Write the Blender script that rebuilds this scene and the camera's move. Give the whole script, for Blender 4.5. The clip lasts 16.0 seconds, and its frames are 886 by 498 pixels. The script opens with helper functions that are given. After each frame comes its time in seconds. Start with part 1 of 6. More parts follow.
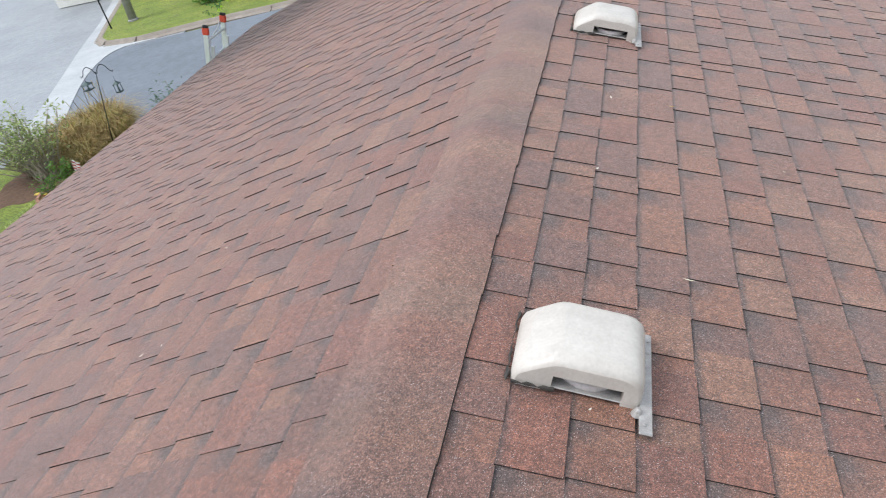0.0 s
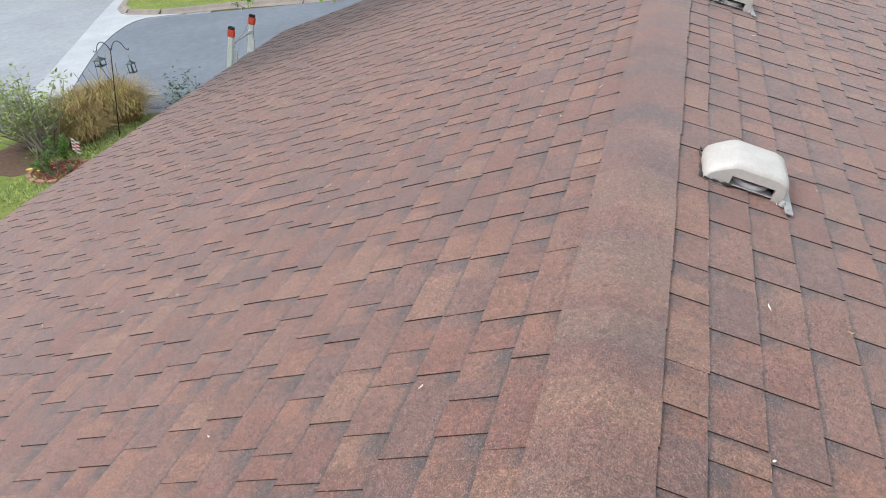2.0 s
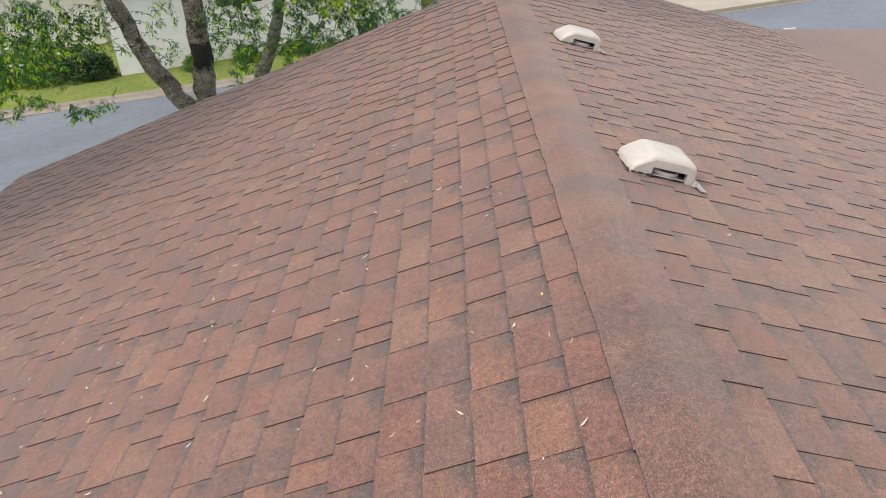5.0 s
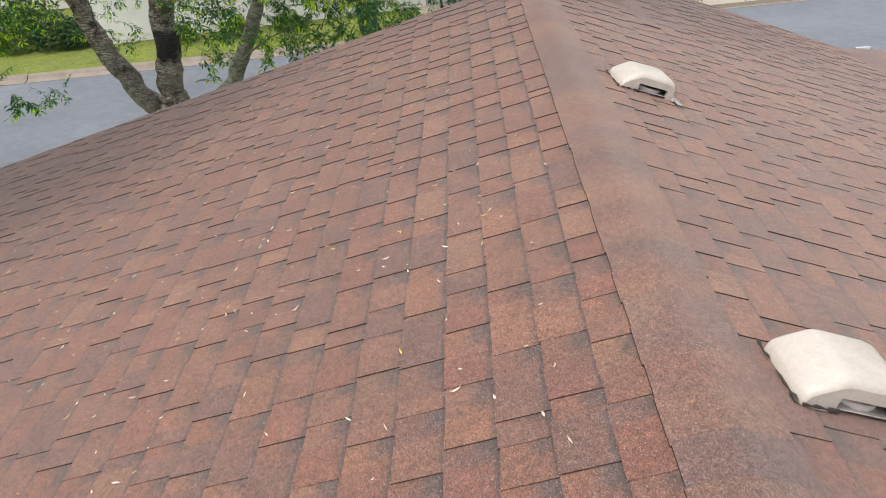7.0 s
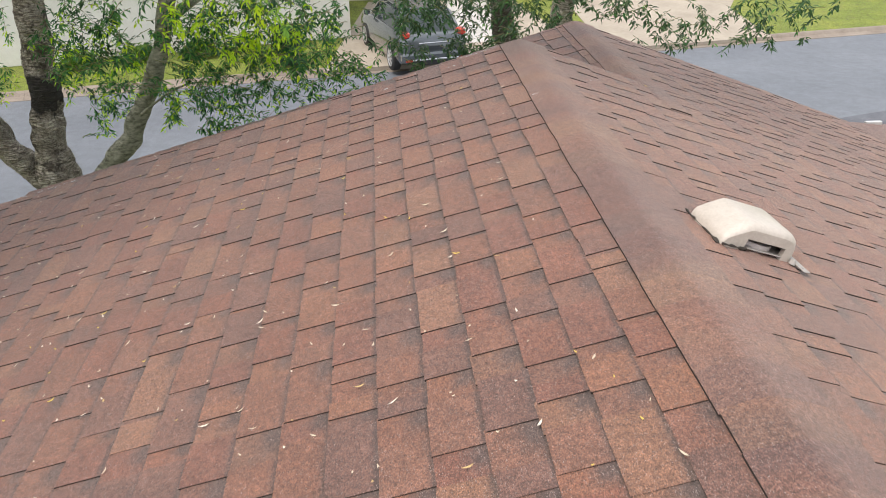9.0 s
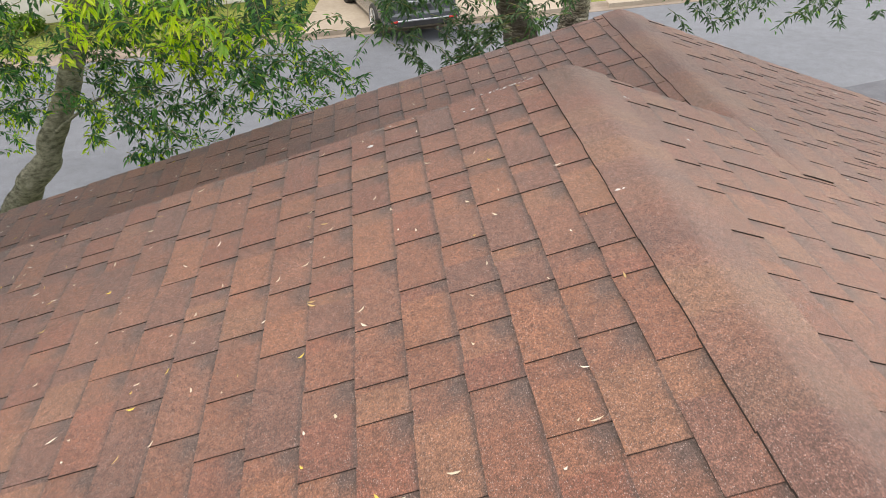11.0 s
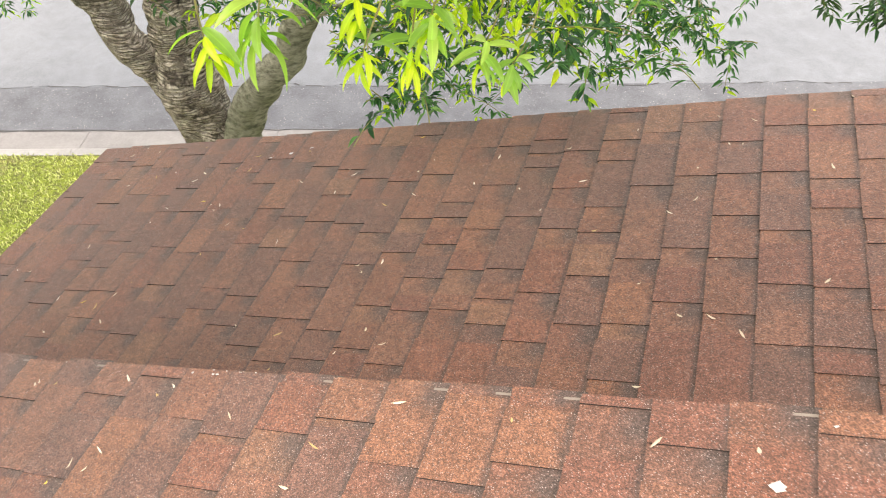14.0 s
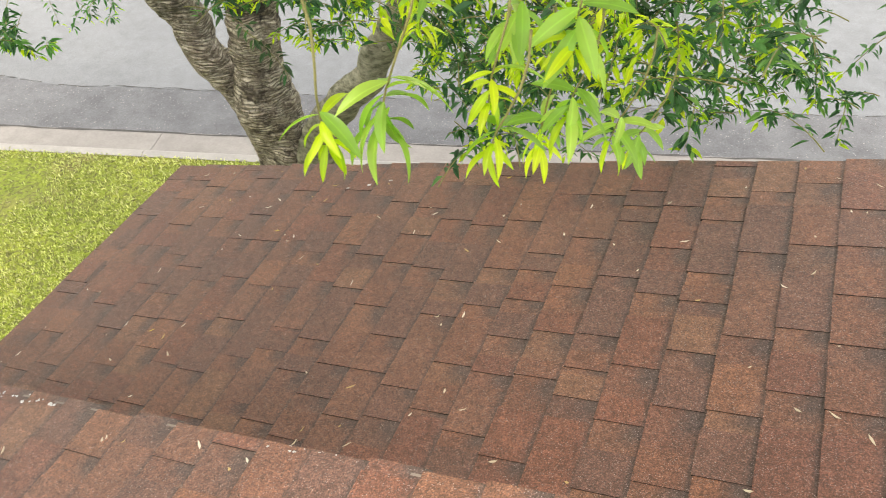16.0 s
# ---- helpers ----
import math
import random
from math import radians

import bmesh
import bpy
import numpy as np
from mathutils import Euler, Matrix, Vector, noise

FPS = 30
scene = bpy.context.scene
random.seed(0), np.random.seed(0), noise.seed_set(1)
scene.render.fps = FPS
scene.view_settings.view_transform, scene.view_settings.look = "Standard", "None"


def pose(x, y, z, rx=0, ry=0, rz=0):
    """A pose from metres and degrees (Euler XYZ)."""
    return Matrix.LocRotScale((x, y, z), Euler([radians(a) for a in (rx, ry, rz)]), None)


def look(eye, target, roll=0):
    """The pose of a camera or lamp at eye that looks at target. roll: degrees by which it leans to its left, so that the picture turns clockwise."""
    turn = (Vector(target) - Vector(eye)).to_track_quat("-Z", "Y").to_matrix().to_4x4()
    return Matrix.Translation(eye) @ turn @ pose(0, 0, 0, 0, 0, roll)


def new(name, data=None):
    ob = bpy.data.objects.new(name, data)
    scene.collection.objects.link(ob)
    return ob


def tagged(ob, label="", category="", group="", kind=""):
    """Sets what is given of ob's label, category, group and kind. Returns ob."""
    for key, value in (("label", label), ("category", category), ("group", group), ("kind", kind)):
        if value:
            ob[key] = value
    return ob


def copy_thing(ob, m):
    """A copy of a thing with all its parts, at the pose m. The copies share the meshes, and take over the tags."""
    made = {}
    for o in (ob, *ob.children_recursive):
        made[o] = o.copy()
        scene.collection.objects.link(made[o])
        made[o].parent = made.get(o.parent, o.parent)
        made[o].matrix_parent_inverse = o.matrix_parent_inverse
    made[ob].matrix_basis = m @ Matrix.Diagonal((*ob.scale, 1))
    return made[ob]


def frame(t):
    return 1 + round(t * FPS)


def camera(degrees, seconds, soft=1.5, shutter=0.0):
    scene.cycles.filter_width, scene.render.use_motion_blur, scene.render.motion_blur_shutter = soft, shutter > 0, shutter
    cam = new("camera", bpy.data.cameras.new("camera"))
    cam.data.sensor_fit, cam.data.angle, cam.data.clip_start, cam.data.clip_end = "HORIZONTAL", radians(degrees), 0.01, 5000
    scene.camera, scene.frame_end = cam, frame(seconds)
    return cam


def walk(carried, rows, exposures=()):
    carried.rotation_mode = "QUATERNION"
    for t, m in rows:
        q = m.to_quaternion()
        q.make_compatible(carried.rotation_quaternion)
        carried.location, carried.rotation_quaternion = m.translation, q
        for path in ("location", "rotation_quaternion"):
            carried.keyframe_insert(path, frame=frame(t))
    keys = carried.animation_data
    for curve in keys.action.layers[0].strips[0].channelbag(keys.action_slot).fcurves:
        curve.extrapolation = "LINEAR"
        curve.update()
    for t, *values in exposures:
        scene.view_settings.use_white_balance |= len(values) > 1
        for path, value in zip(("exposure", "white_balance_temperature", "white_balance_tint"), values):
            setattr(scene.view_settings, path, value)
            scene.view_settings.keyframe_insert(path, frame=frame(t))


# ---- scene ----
cam = camera(58.43, 16.0, 0.9, 0.12)
PATH = [
    (0, (0.682, 0.075, 5.437), (0.094, 1.692, 4.419), -15.5),
    (0.5, (0.647, 0.307, 5.481), (0.236, 1.949, 4.417), -14.4),
    (1, (0.570, 0.623, 5.509), (0.074, 2.256, 4.465), -14.68),
    (1.5, (0.354, 0.877, 5.535), (-0.218, 2.513, 4.537), -8.89),
    (2, (0.184, 1.110, 5.571), (-0.393, 2.735, 4.557), -7.15),
    (2.5, (0.080, 1.494, 5.595), (-0.516, 3.045, 4.480), -9.89),
    (3, (-0.049, 1.760, 5.604), (-0.567, 3.346, 4.501), -10.61),
    (3.5, (-0.218, 2.068, 5.641), (-0.488, 3.736, 4.570), -8.24),
    (4, (-0.280, 2.477, 5.595), (-0.451, 4.183, 4.566), -8.01),
    (4.5, (-0.348, 2.804, 5.626), (-0.494, 4.565, 4.690), -7.81),
    (4.7, (-0.401, 2.954, 5.608), (-0.520, 4.729, 4.695), -7.42),
    (6.8, (-0.520, 4.712, 5.534), (-0.604, 6.457, 4.560), -3.79),
    (7, (-0.542, 4.886, 5.546), (-0.620, 6.628, 4.566), -3.9),
    (7.5, (-0.656, 5.283, 5.516), (-0.604, 7.055, 4.590), -2.18),
    (8, (-0.717, 5.726, 5.485), (-0.638, 7.486, 4.538), -2.52),
    (8.5, (-0.798, 6.151, 5.470), (-0.700, 7.905, 4.513), -1.27),
    (9, (-0.866, 6.584, 5.464), (-0.728, 8.344, 4.523), -0.31),
    (9.5, (-0.868, 7.072, 5.421), (-0.718, 8.819, 4.460), -0.69),
    (10, (-0.903, 7.487, 5.390), (-0.737, 9.218, 4.401), -0.75),
    (10.2, (-0.899, 7.659, 5.408), (-0.729, 9.379, 4.401), -0.94),
    (12.3, (-0.734, 9.414, 5.364), (-0.627, 11.001, 4.152), 0.51),
    (12.5, (-0.746, 9.566, 5.382), (-0.717, 11.128, 4.132), -1.03),
    (13, (-0.863, 9.903, 5.341), (-0.904, 11.452, 4.077), 1.29),
    (13.5, (-0.973, 10.231, 5.312), (-1.072, 11.713, 3.973), 4.37),
    (14, (-1.152, 10.490, 5.277), (-1.599, 11.843, 3.874), -1.31),
    (14.5, (-1.359, 10.585, 5.242), (-1.849, 11.905, 3.822), 0.45),
    (15, (-1.430, 10.625, 5.284), (-2.052, 11.885, 3.860), -1.0),
    (15.5, (-1.429, 10.633, 5.274), (-2.092, 11.909, 3.885), -0.56),
    (16, (-1.340, 10.675, 5.277), (-1.915, 11.992, 3.886), -1.61),
]
EXPOSURE = [(0.0, 0.80, 5950, 6), (3.0, 0.74, 6020, 6), (4.5, 0.72, 6480, 8), (9.0, 0.90, 6750, 10), (12.5, 1.38, 7400, 13), (13.3, 1.74, 7500, 11), (14.2, 2.0, 7700, 12), (15.0, 1.86, 7700, 9), (16.0, 1.78, 7800, 8)]
walk(cam, [(t, look(eye, target, roll)) for t, eye, target, roll in PATH], EXPOSURE)

# ---- light ----
world = bpy.data.worlds.new("overcast_sky")
scene.world = world
world.use_nodes = True
wn, wl = world.node_tree.nodes, world.node_tree.links
sky = wn.new("ShaderNodeTexSky")
sky.sky_type, sky.sun_disc = "NISHITA", False
sky.sun_elevation, sky.sun_rotation = radians(59.2), radians(243.4)
sky.air_density, sky.dust_density = 1.0, 4.0
veil = wn.new("ShaderNodeMix")
veil.data_type = "RGBA"
veil.inputs[0].default_value = 0.62
wl.new(sky.outputs[0], veil.inputs[6])
veil.inputs[7].default_value = (9.0, 9.2, 9.6, 1)
wn["Background"].inputs[1].default_value = 0.105
wl.new(veil.outputs[2], wn["Background"].inputs[0])
sun_data = bpy.data.lights.new("sun", "SUN")
sun_data.energy, sun_data.angle, sun_data.color = 1.3, radians(24), (1.0, 0.96, 0.9)
sun = new("sun", sun_data)
sun.matrix_world = look((0, 0, 30), (16, 8, 0))

# ---- materials ----


class Shade:
    """A node material with a few short calls."""

    def __init__(self, name, rough=0.8, metal=0.0, coat=0.0):
        self.mat = bpy.data.materials.new(name)
        self.mat.use_nodes = True
        self.n, self.l = self.mat.node_tree.nodes, self.mat.node_tree.links
        self.p = self.n["Principled BSDF"]
        self.p.inputs["Roughness"].default_value = rough
        self.p.inputs["Metallic"].default_value = metal
        self.p.inputs["Coat Weight"].default_value = coat
        self.co = self.n.new("ShaderNodeTexCoord").outputs["Object"]
        self.geo = self.n.new("ShaderNodeNewGeometry")

    def noise(self, scale, detail=4.0, rough=0.6, co=None, kind="noise"):
        t = self.n.new("ShaderNodeTexNoise" if kind == "noise" else "ShaderNodeTexVoronoi")
        t.inputs["Scale"].default_value = scale
        if kind == "noise":
            t.inputs["Detail"].default_value, t.inputs["Roughness"].default_value = detail, rough
        self.l.new(co or self.geo.outputs["Position"], t.inputs["Vector"])
        return t.outputs[0]

    def math(self, op, a, b=0.0, clamp=False):
        m = self.n.new("ShaderNodeMath")
        m.operation, m.use_clamp = op, clamp
        for socket, v in zip(m.inputs, (a, b)):
            if isinstance(v, (int, float)):
                socket.default_value = v
            else:
                self.l.new(v, socket)
        return m.outputs[0]

    def ramp(self, fac, stops, mode="LINEAR"):
        r = self.n.new("ShaderNodeValToRGB")
        r.color_ramp.interpolation = mode
        e = r.color_ramp.elements
        while len(e) < len(stops):
            e.new(0.5)
        for el, (at, c) in zip(e, stops):
            el.position = at
            el.color = (c, c, c, 1) if isinstance(c, (int, float)) else (*c, 1)
        self.l.new(fac, r.inputs[0])
        return r.outputs[0]

    def mix(self, fac, a, b, blend="MIX"):
        m = self.n.new("ShaderNodeMix")
        m.data_type, m.blend_type = "RGBA", blend
        for socket, v in zip((m.inputs[0], m.inputs[6], m.inputs[7]), (fac, a, b)):
            if isinstance(v, (int, float)):
                socket.default_value = v
            elif isinstance(v, tuple):
                socket.default_value = (*v, 1)
            else:
                self.l.new(v, socket)
        return m.outputs[2]

    def color(self, c):
        if isinstance(c, tuple):
            self.p.inputs["Base Color"].default_value = (*c, 1)
        else:
            self.l.new(c, self.p.inputs["Base Color"])
        return self

    def rough(self, v):
        self.l.new(v, self.p.inputs["Roughness"])
        return self

    def bump(self, height, strength=0.3, distance=0.01):
        b = self.n.new("ShaderNodeBump")
        b.inputs["Strength"].default_value, b.inputs["Distance"].default_value = strength, distance
        self.l.new(height, b.inputs["Height"])
        self.l.new(b.outputs[0], self.p.inputs["Normal"])
        return self

    def piece(self):
        """A random value for each piece, whether it is an object or an island of a mesh."""
        info = self.n.new("ShaderNodeObjectInfo")
        return self.math("FRACT", self.math("ADD", self.geo.outputs["Random Per Island"], info.outputs["Random"]))

    def uv(self, axis):
        u = self.n.new("ShaderNodeUVMap")
        s = self.n.new("ShaderNodeSeparateXYZ")
        self.l.new(u.outputs[0], s.inputs[0])
        return s.outputs[axis]


def granules(s, base, strength=1.0):
    """Mineral granules: speckle of light and dark grains over a base colour, with relief."""
    fine = s.noise(310, 2.0, 0.75)
    mid = s.noise(160, 2.0, 0.7)
    blot = s.noise(2.3, 4.0, 0.6)
    grain = s.ramp(fine, [(0.30, 0.34), (0.5, 0.95), (0.68, 1.95)])
    c = s.mix(strength, base, grain, "MULTIPLY")
    c = s.mix(0.9 * strength, c, s.ramp(mid, [(0.32, 0.54), (0.5, 1.0), (0.68, 1.5)]), "MULTIPLY")
    c = s.mix(0.75 * strength, c, s.ramp(s.noise(48, 3.0, 0.7), [(0.34, 0.66), (0.5, 1.0), (0.66, 1.34)]), "MULTIPLY")
    c = s.mix(0.5, c, s.ramp(blot, [(0.3, 0.86), (0.7, 1.12)]), "MULTIPLY")
    spark = s.math("MULTIPLY", s.ramp(s.noise(190, kind="voronoi"), [(0.06, 1.0), (0.27, 0.0)]), s.ramp(s.noise(70), [(0.42, 0.0), (0.54, 0.95)]))
    c = s.mix(spark, c, (0.56, 0.47, 0.45))
    pits = s.math("MULTIPLY", s.ramp(s.noise(150, kind="voronoi"), [(0.0, 1.0), (0.24, 0.0)]), s.ramp(s.noise(47), [(0.42, 0.0), (0.56, 0.85)]))
    c = s.mix(pits, c, (0.030, 0.022, 0.022))
    s.color(c)
    s.bump(s.math("ADD", fine, s.math("MULTIPLY", mid, 0.6)), 0.6, 0.004)
    return s


TONES = [(0.0, (0.18, 0.072, 0.044)), (0.13, (0.227, 0.108, 0.059)), (0.24, (0.135, 0.074, 0.058)), (0.37, (0.184, 0.093, 0.061)),
         (0.5, (0.161, 0.067, 0.046)), (0.62, (0.22, 0.122, 0.072)), (0.72, (0.116, 0.067, 0.056)), (0.86, (0.178, 0.082, 0.05))]


def shingle_material(name, band):
    s = Shade(name, 0.66)
    s.p.inputs["Sheen Weight"].default_value, s.p.inputs["Sheen Roughness"].default_value = 0.28, 0.5
    s.p.inputs["Sheen Tint"].default_value = (1.0, 0.86, 0.81, 1)
    base = s.mix(0.38, s.ramp(s.piece(), TONES, "CONSTANT" if not band else "LINEAR"), (0.166, 0.086, 0.059))
    along = s.ramp(s.noise(7.0, 3.0, 0.6), [(0.35, 0.84), (0.65, 1.14)])
    base = s.mix(0.7, base, along, "MULTIPLY")
    base = s.mix(1.0, base, (0.90, 0.795, 0.78), "MULTIPLY")
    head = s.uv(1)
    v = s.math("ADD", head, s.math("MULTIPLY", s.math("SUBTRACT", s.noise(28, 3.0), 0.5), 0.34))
    if band:
        wide = s.math("ADD", s.uv(0), s.math("MULTIPLY", s.math("SUBTRACT", s.noise(17, 2.0), 0.5), 0.5))
        side = s.math("MULTIPLY", s.ramp(v, [(0.36, 0.0), (0.70, 0.84)]), s.ramp(wide, [(0.18, 0.22), (0.60, 1.0)]))
        base = s.mix(side, base, (0.064, 0.045, 0.041))
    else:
        # ambient shade below the course above, painted towards the tab's head
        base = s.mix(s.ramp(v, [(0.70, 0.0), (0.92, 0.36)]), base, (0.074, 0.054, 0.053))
    # contact shade and grit under the course above, painted as a dark line
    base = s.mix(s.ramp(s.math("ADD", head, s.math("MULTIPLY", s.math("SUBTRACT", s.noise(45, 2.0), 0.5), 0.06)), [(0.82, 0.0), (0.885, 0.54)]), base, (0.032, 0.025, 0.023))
    return granules(s, base).mat


MAT = {}
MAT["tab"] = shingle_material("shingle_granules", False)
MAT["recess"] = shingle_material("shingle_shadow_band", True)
s = Shade("ridge_granules", 0.66)
s.p.inputs["Sheen Weight"].default_value, s.p.inputs["Sheen Roughness"].default_value = 0.28, 0.5
s.p.inputs["Sheen Tint"].default_value = (1.0, 0.86, 0.81, 1)
runs = s.n.new("ShaderNodeMapping")
runs.inputs["Scale"].default_value = (0.4, 1.0, 0.4)
s.l.new(s.geo.outputs["Position"], runs.inputs[0])
tone = s.ramp(s.noise(2.6, 2.0, 0.5, runs.outputs[0]), [(0.38, (0.084, 0.050, 0.045)), (0.44, (0.118, 0.062, 0.049)), (0.56, (0.148, 0.070, 0.050)), (0.62, (0.176, 0.094, 0.060))])
MAT["cap"] = granules(s, s.mix(0.68, s.ramp(s.piece(), TONES, "CONSTANT"), tone)).mat
s = Shade("asphalt_cut_edge", 0.95)
MAT["edge"] = s.color(s.ramp(s.noise(120), [(0.3, (0.014, 0.010, 0.009)), (0.7, (0.035, 0.024, 0.02))])).mat
s = Shade("rolled_roofing", 0.7)
s.p.inputs["Sheen Weight"].default_value, s.p.inputs["Sheen Roughness"].default_value = 0.28, 0.5
s.p.inputs["Sheen Tint"].default_value = (1.0, 0.86, 0.81, 1)
MAT["rolled"] = granules(s, s.ramp(s.noise(1.7, 4.0), [(0.3, (0.130, 0.072, 0.056)), (0.7, (0.160, 0.092, 0.073))]), 0.8).mat
s = Shade("roof_felt", 0.95)
MAT["felt"] = s.color(s.ramp(s.noise(40), [(0.3, (0.02, 0.018, 0.017)), (0.7, (0.035, 0.03, 0.028))])).mat


def plain(name, lo, hi, scale=6.0, rough=0.7, metal=0.0, relief=0.1, coat=0.0, distance=0.01):
    s = Shade(name, rough, metal, coat)
    a, b = s.noise(scale, 5.0, 0.65), s.noise(scale * 11, 3.0, 0.6)
    c = s.ramp(s.math("ADD", s.math("MULTIPLY", a, 0.65), s.math("MULTIPLY", b, 0.35)), [(0.36, lo), (0.64, hi)])
    s.color(c)
    s.bump(s.math("ADD", a, s.math("MULTIPLY", b, 0.5)), relief, distance)
    return s.mat


MAT["vent"] = plain("vent_paint", (0.44, 0.392, 0.345), (0.56, 0.508, 0.455), 9, 0.42, 0.0, 0.06)
MAT["vent_dark"] = plain("vent_inside", (0.05, 0.047, 0.048), (0.11, 0.10, 0.105), 20, 0.6)
MAT["collar"] = plain("vent_collar", (0.44, 0.39, 0.37), (0.6, 0.54, 0.52), 16, 0.5)
MAT["flange"] = plain("flange_metal", (0.26, 0.24, 0.225), (0.42, 0.39, 0.365), 24, 0.5, 0.2)
MAT["sealant"] = plain("roof_sealant", (0.02, 0.017, 0.015), (0.06, 0.05, 0.04), 60, 0.6, 0, 0.4)
MAT["white_dab"] = plain("white_paint_residue", (0.42, 0.42, 0.42), (0.68, 0.68, 0.68), 50, 0.6, 0, 0.3)
MAT["trim"] = plain("painted_trim", (0.20, 0.17, 0.15), (0.27, 0.23, 0.20), 8, 0.6)
MAT["wall"] = plain("stucco", (0.50, 0.46, 0.40), (0.60, 0.56, 0.50), 5, 0.85, 0, 0.3)
MAT["drip"] = plain("drip_metal", (0.55, 0.55, 0.54), (0.75, 0.75, 0.74), 30, 0.4, 0.5)



def asphalt(name, lo, hi):
    s = Shade(name, 0.64)
    big, mid, fine = s.noise(0.35, 5.0, 0.6), s.noise(5.0, 4.0, 0.65), s.noise(90, 3.0, 0.7)
    stone = s.ramp(s.noise(55, kind="voronoi"), [(0.0, 1.0), (0.16, 0.0)])
    c = s.ramp(big, [(0.3, lo), (0.7, hi)])
    c = s.mix(0.8, c, s.ramp(mid, [(0.3, 0.82), (0.7, 1.12)]), "MULTIPLY")
    c = s.mix(0.8, c, s.ramp(fine, [(0.3, 0.66), (0.7, 1.3)]), "MULTIPLY")
    c = s.mix(s.math("MULTIPLY", stone, s.ramp(s.noise(19), [(0.55, 0.0), (0.66, 0.75)])), c, (0.5, 0.5, 0.49))
    return s.color(c).bump(s.math("ADD", fine, stone), 0.5, 0.006).mat


MAT["asphalt"] = asphalt("street_asphalt", (0.122, 0.135, 0.158), (0.162, 0.177, 0.203))
MAT["asphalt_pale"] = asphalt("bleached_asphalt", (0.220, 0.226, 0.236), (0.290, 0.297, 0.306))
s = Shade("old_asphalt", 0.88)
fine = s.noise(70, 3.0, 0.7)
c = s.mix(0.8, s.ramp(s.noise(2.5, 5.0, 0.7), [(0.3, (0.085, 0.090, 0.106)), (0.7, (0.138, 0.146, 0.168))]), s.ramp(fine, [(0.3, 0.6), (0.7, 1.35)]), "MULTIPLY")
stone = s.ramp(s.noise(30, kind="voronoi"), [(0.0, 1.0), (0.22, 0.0)])
c = s.mix(s.math("MULTIPLY", stone, s.ramp(s.noise(13), [(0.44, 0.0), (0.56, 0.9)])), c, (0.62, 0.61, 0.60))
MAT["old_asphalt"] = s.color(c).bump(s.math("ADD", fine, stone), 0.7, 0.008).mat
MAT["crack"] = plain("tar_crack", (0.03, 0.03, 0.032), (0.075, 0.075, 0.08), 30, 0.8)
MAT["concrete"] = plain("kerb_concrete", (0.235, 0.232, 0.235), (0.31, 0.306, 0.306), 2.2, 0.85, 0, 0.25)
MAT["gutter_pan"] = plain("darker_gutter_pan", (0.185, 0.178, 0.182), (0.245, 0.238, 0.240), 3.5, 0.9, 0, 0.3)
MAT["kerb_old"] = plain("weathered_kerb", (0.19, 0.155, 0.125), (0.29, 0.245, 0.205), 2.2, 0.85, 0, 0.25)
MAT["gutter_concrete"] = plain("gutter_concrete", (0.33, 0.335, 0.34), (0.43, 0.435, 0.44), 0.9, 0.85, 0, 0.2)
MAT["drive"] = plain("driveway_concrete", (0.29, 0.25, 0.20), (0.40, 0.35, 0.285), 0.8, 0.85, 0, 0.2)
MAT["pale_drive"] = plain("pale_concrete", (0.40, 0.39, 0.365), (0.52, 0.51, 0.485), 0.8, 0.85, 0, 0.2)

s = Shade("lawn", 0.9)
a, b, d = s.noise(0.9, 5.0, 0.6), s.noise(9, 4.0, 0.7), s.noise(60, 3.0, 0.7)
c = s.ramp(a, [(0.28, (0.14, 0.19, 0.024)), (0.5, (0.205, 0.26, 0.032)), (0.72, (0.28, 0.31, 0.05))])
c = s.mix(0.9, c, s.ramp(b, [(0.3, 0.68), (0.7, 1.28)]), "MULTIPLY")
c = s.mix(0.9, c, s.ramp(d, [(0.3, 0.55), (0.7, 1.4)]), "MULTIPLY")
c = s.mix(s.ramp(s.noise(0.55, 5.0, 0.7), [(0.60, 0.0), (0.74, 0.75)]), c, (0.24, 0.19, 0.10))
c = s.mix(s.ramp(s.noise(24, 3.0, 0.6), [(0.50, 0.0), (0.60, 0.7)]), c, (0.075, 0.07, 0.03))
MAT["lawn"] = s.color(c).bump(s.math("ADD", d, b), 0.9, 0.03).mat
s = Shade("grass_blade", 0.6)
tuft = s.ramp(s.noise(13.0, 3.0, 0.7), [(0.36, 0.5), (0.5, 1.05), (0.64, 1.35)])
MAT["blade"] = s.color(s.mix(0.85, s.mix(0.45, s.ramp(s.piece(), [(0.0, (0.30, 0.39, 0.10)), (0.4, (0.52, 0.58, 0.19)), (0.75, (0.66, 0.69, 0.30)), (0.95, (0.72, 0.67, 0.42))]),
                                             s.ramp(s.noise(0.9, 5.0, 0.6), [(0.3, (0.40, 0.48, 0.14)), (0.7, (0.60, 0.63, 0.28))])), tuft, "MULTIPLY")).mat


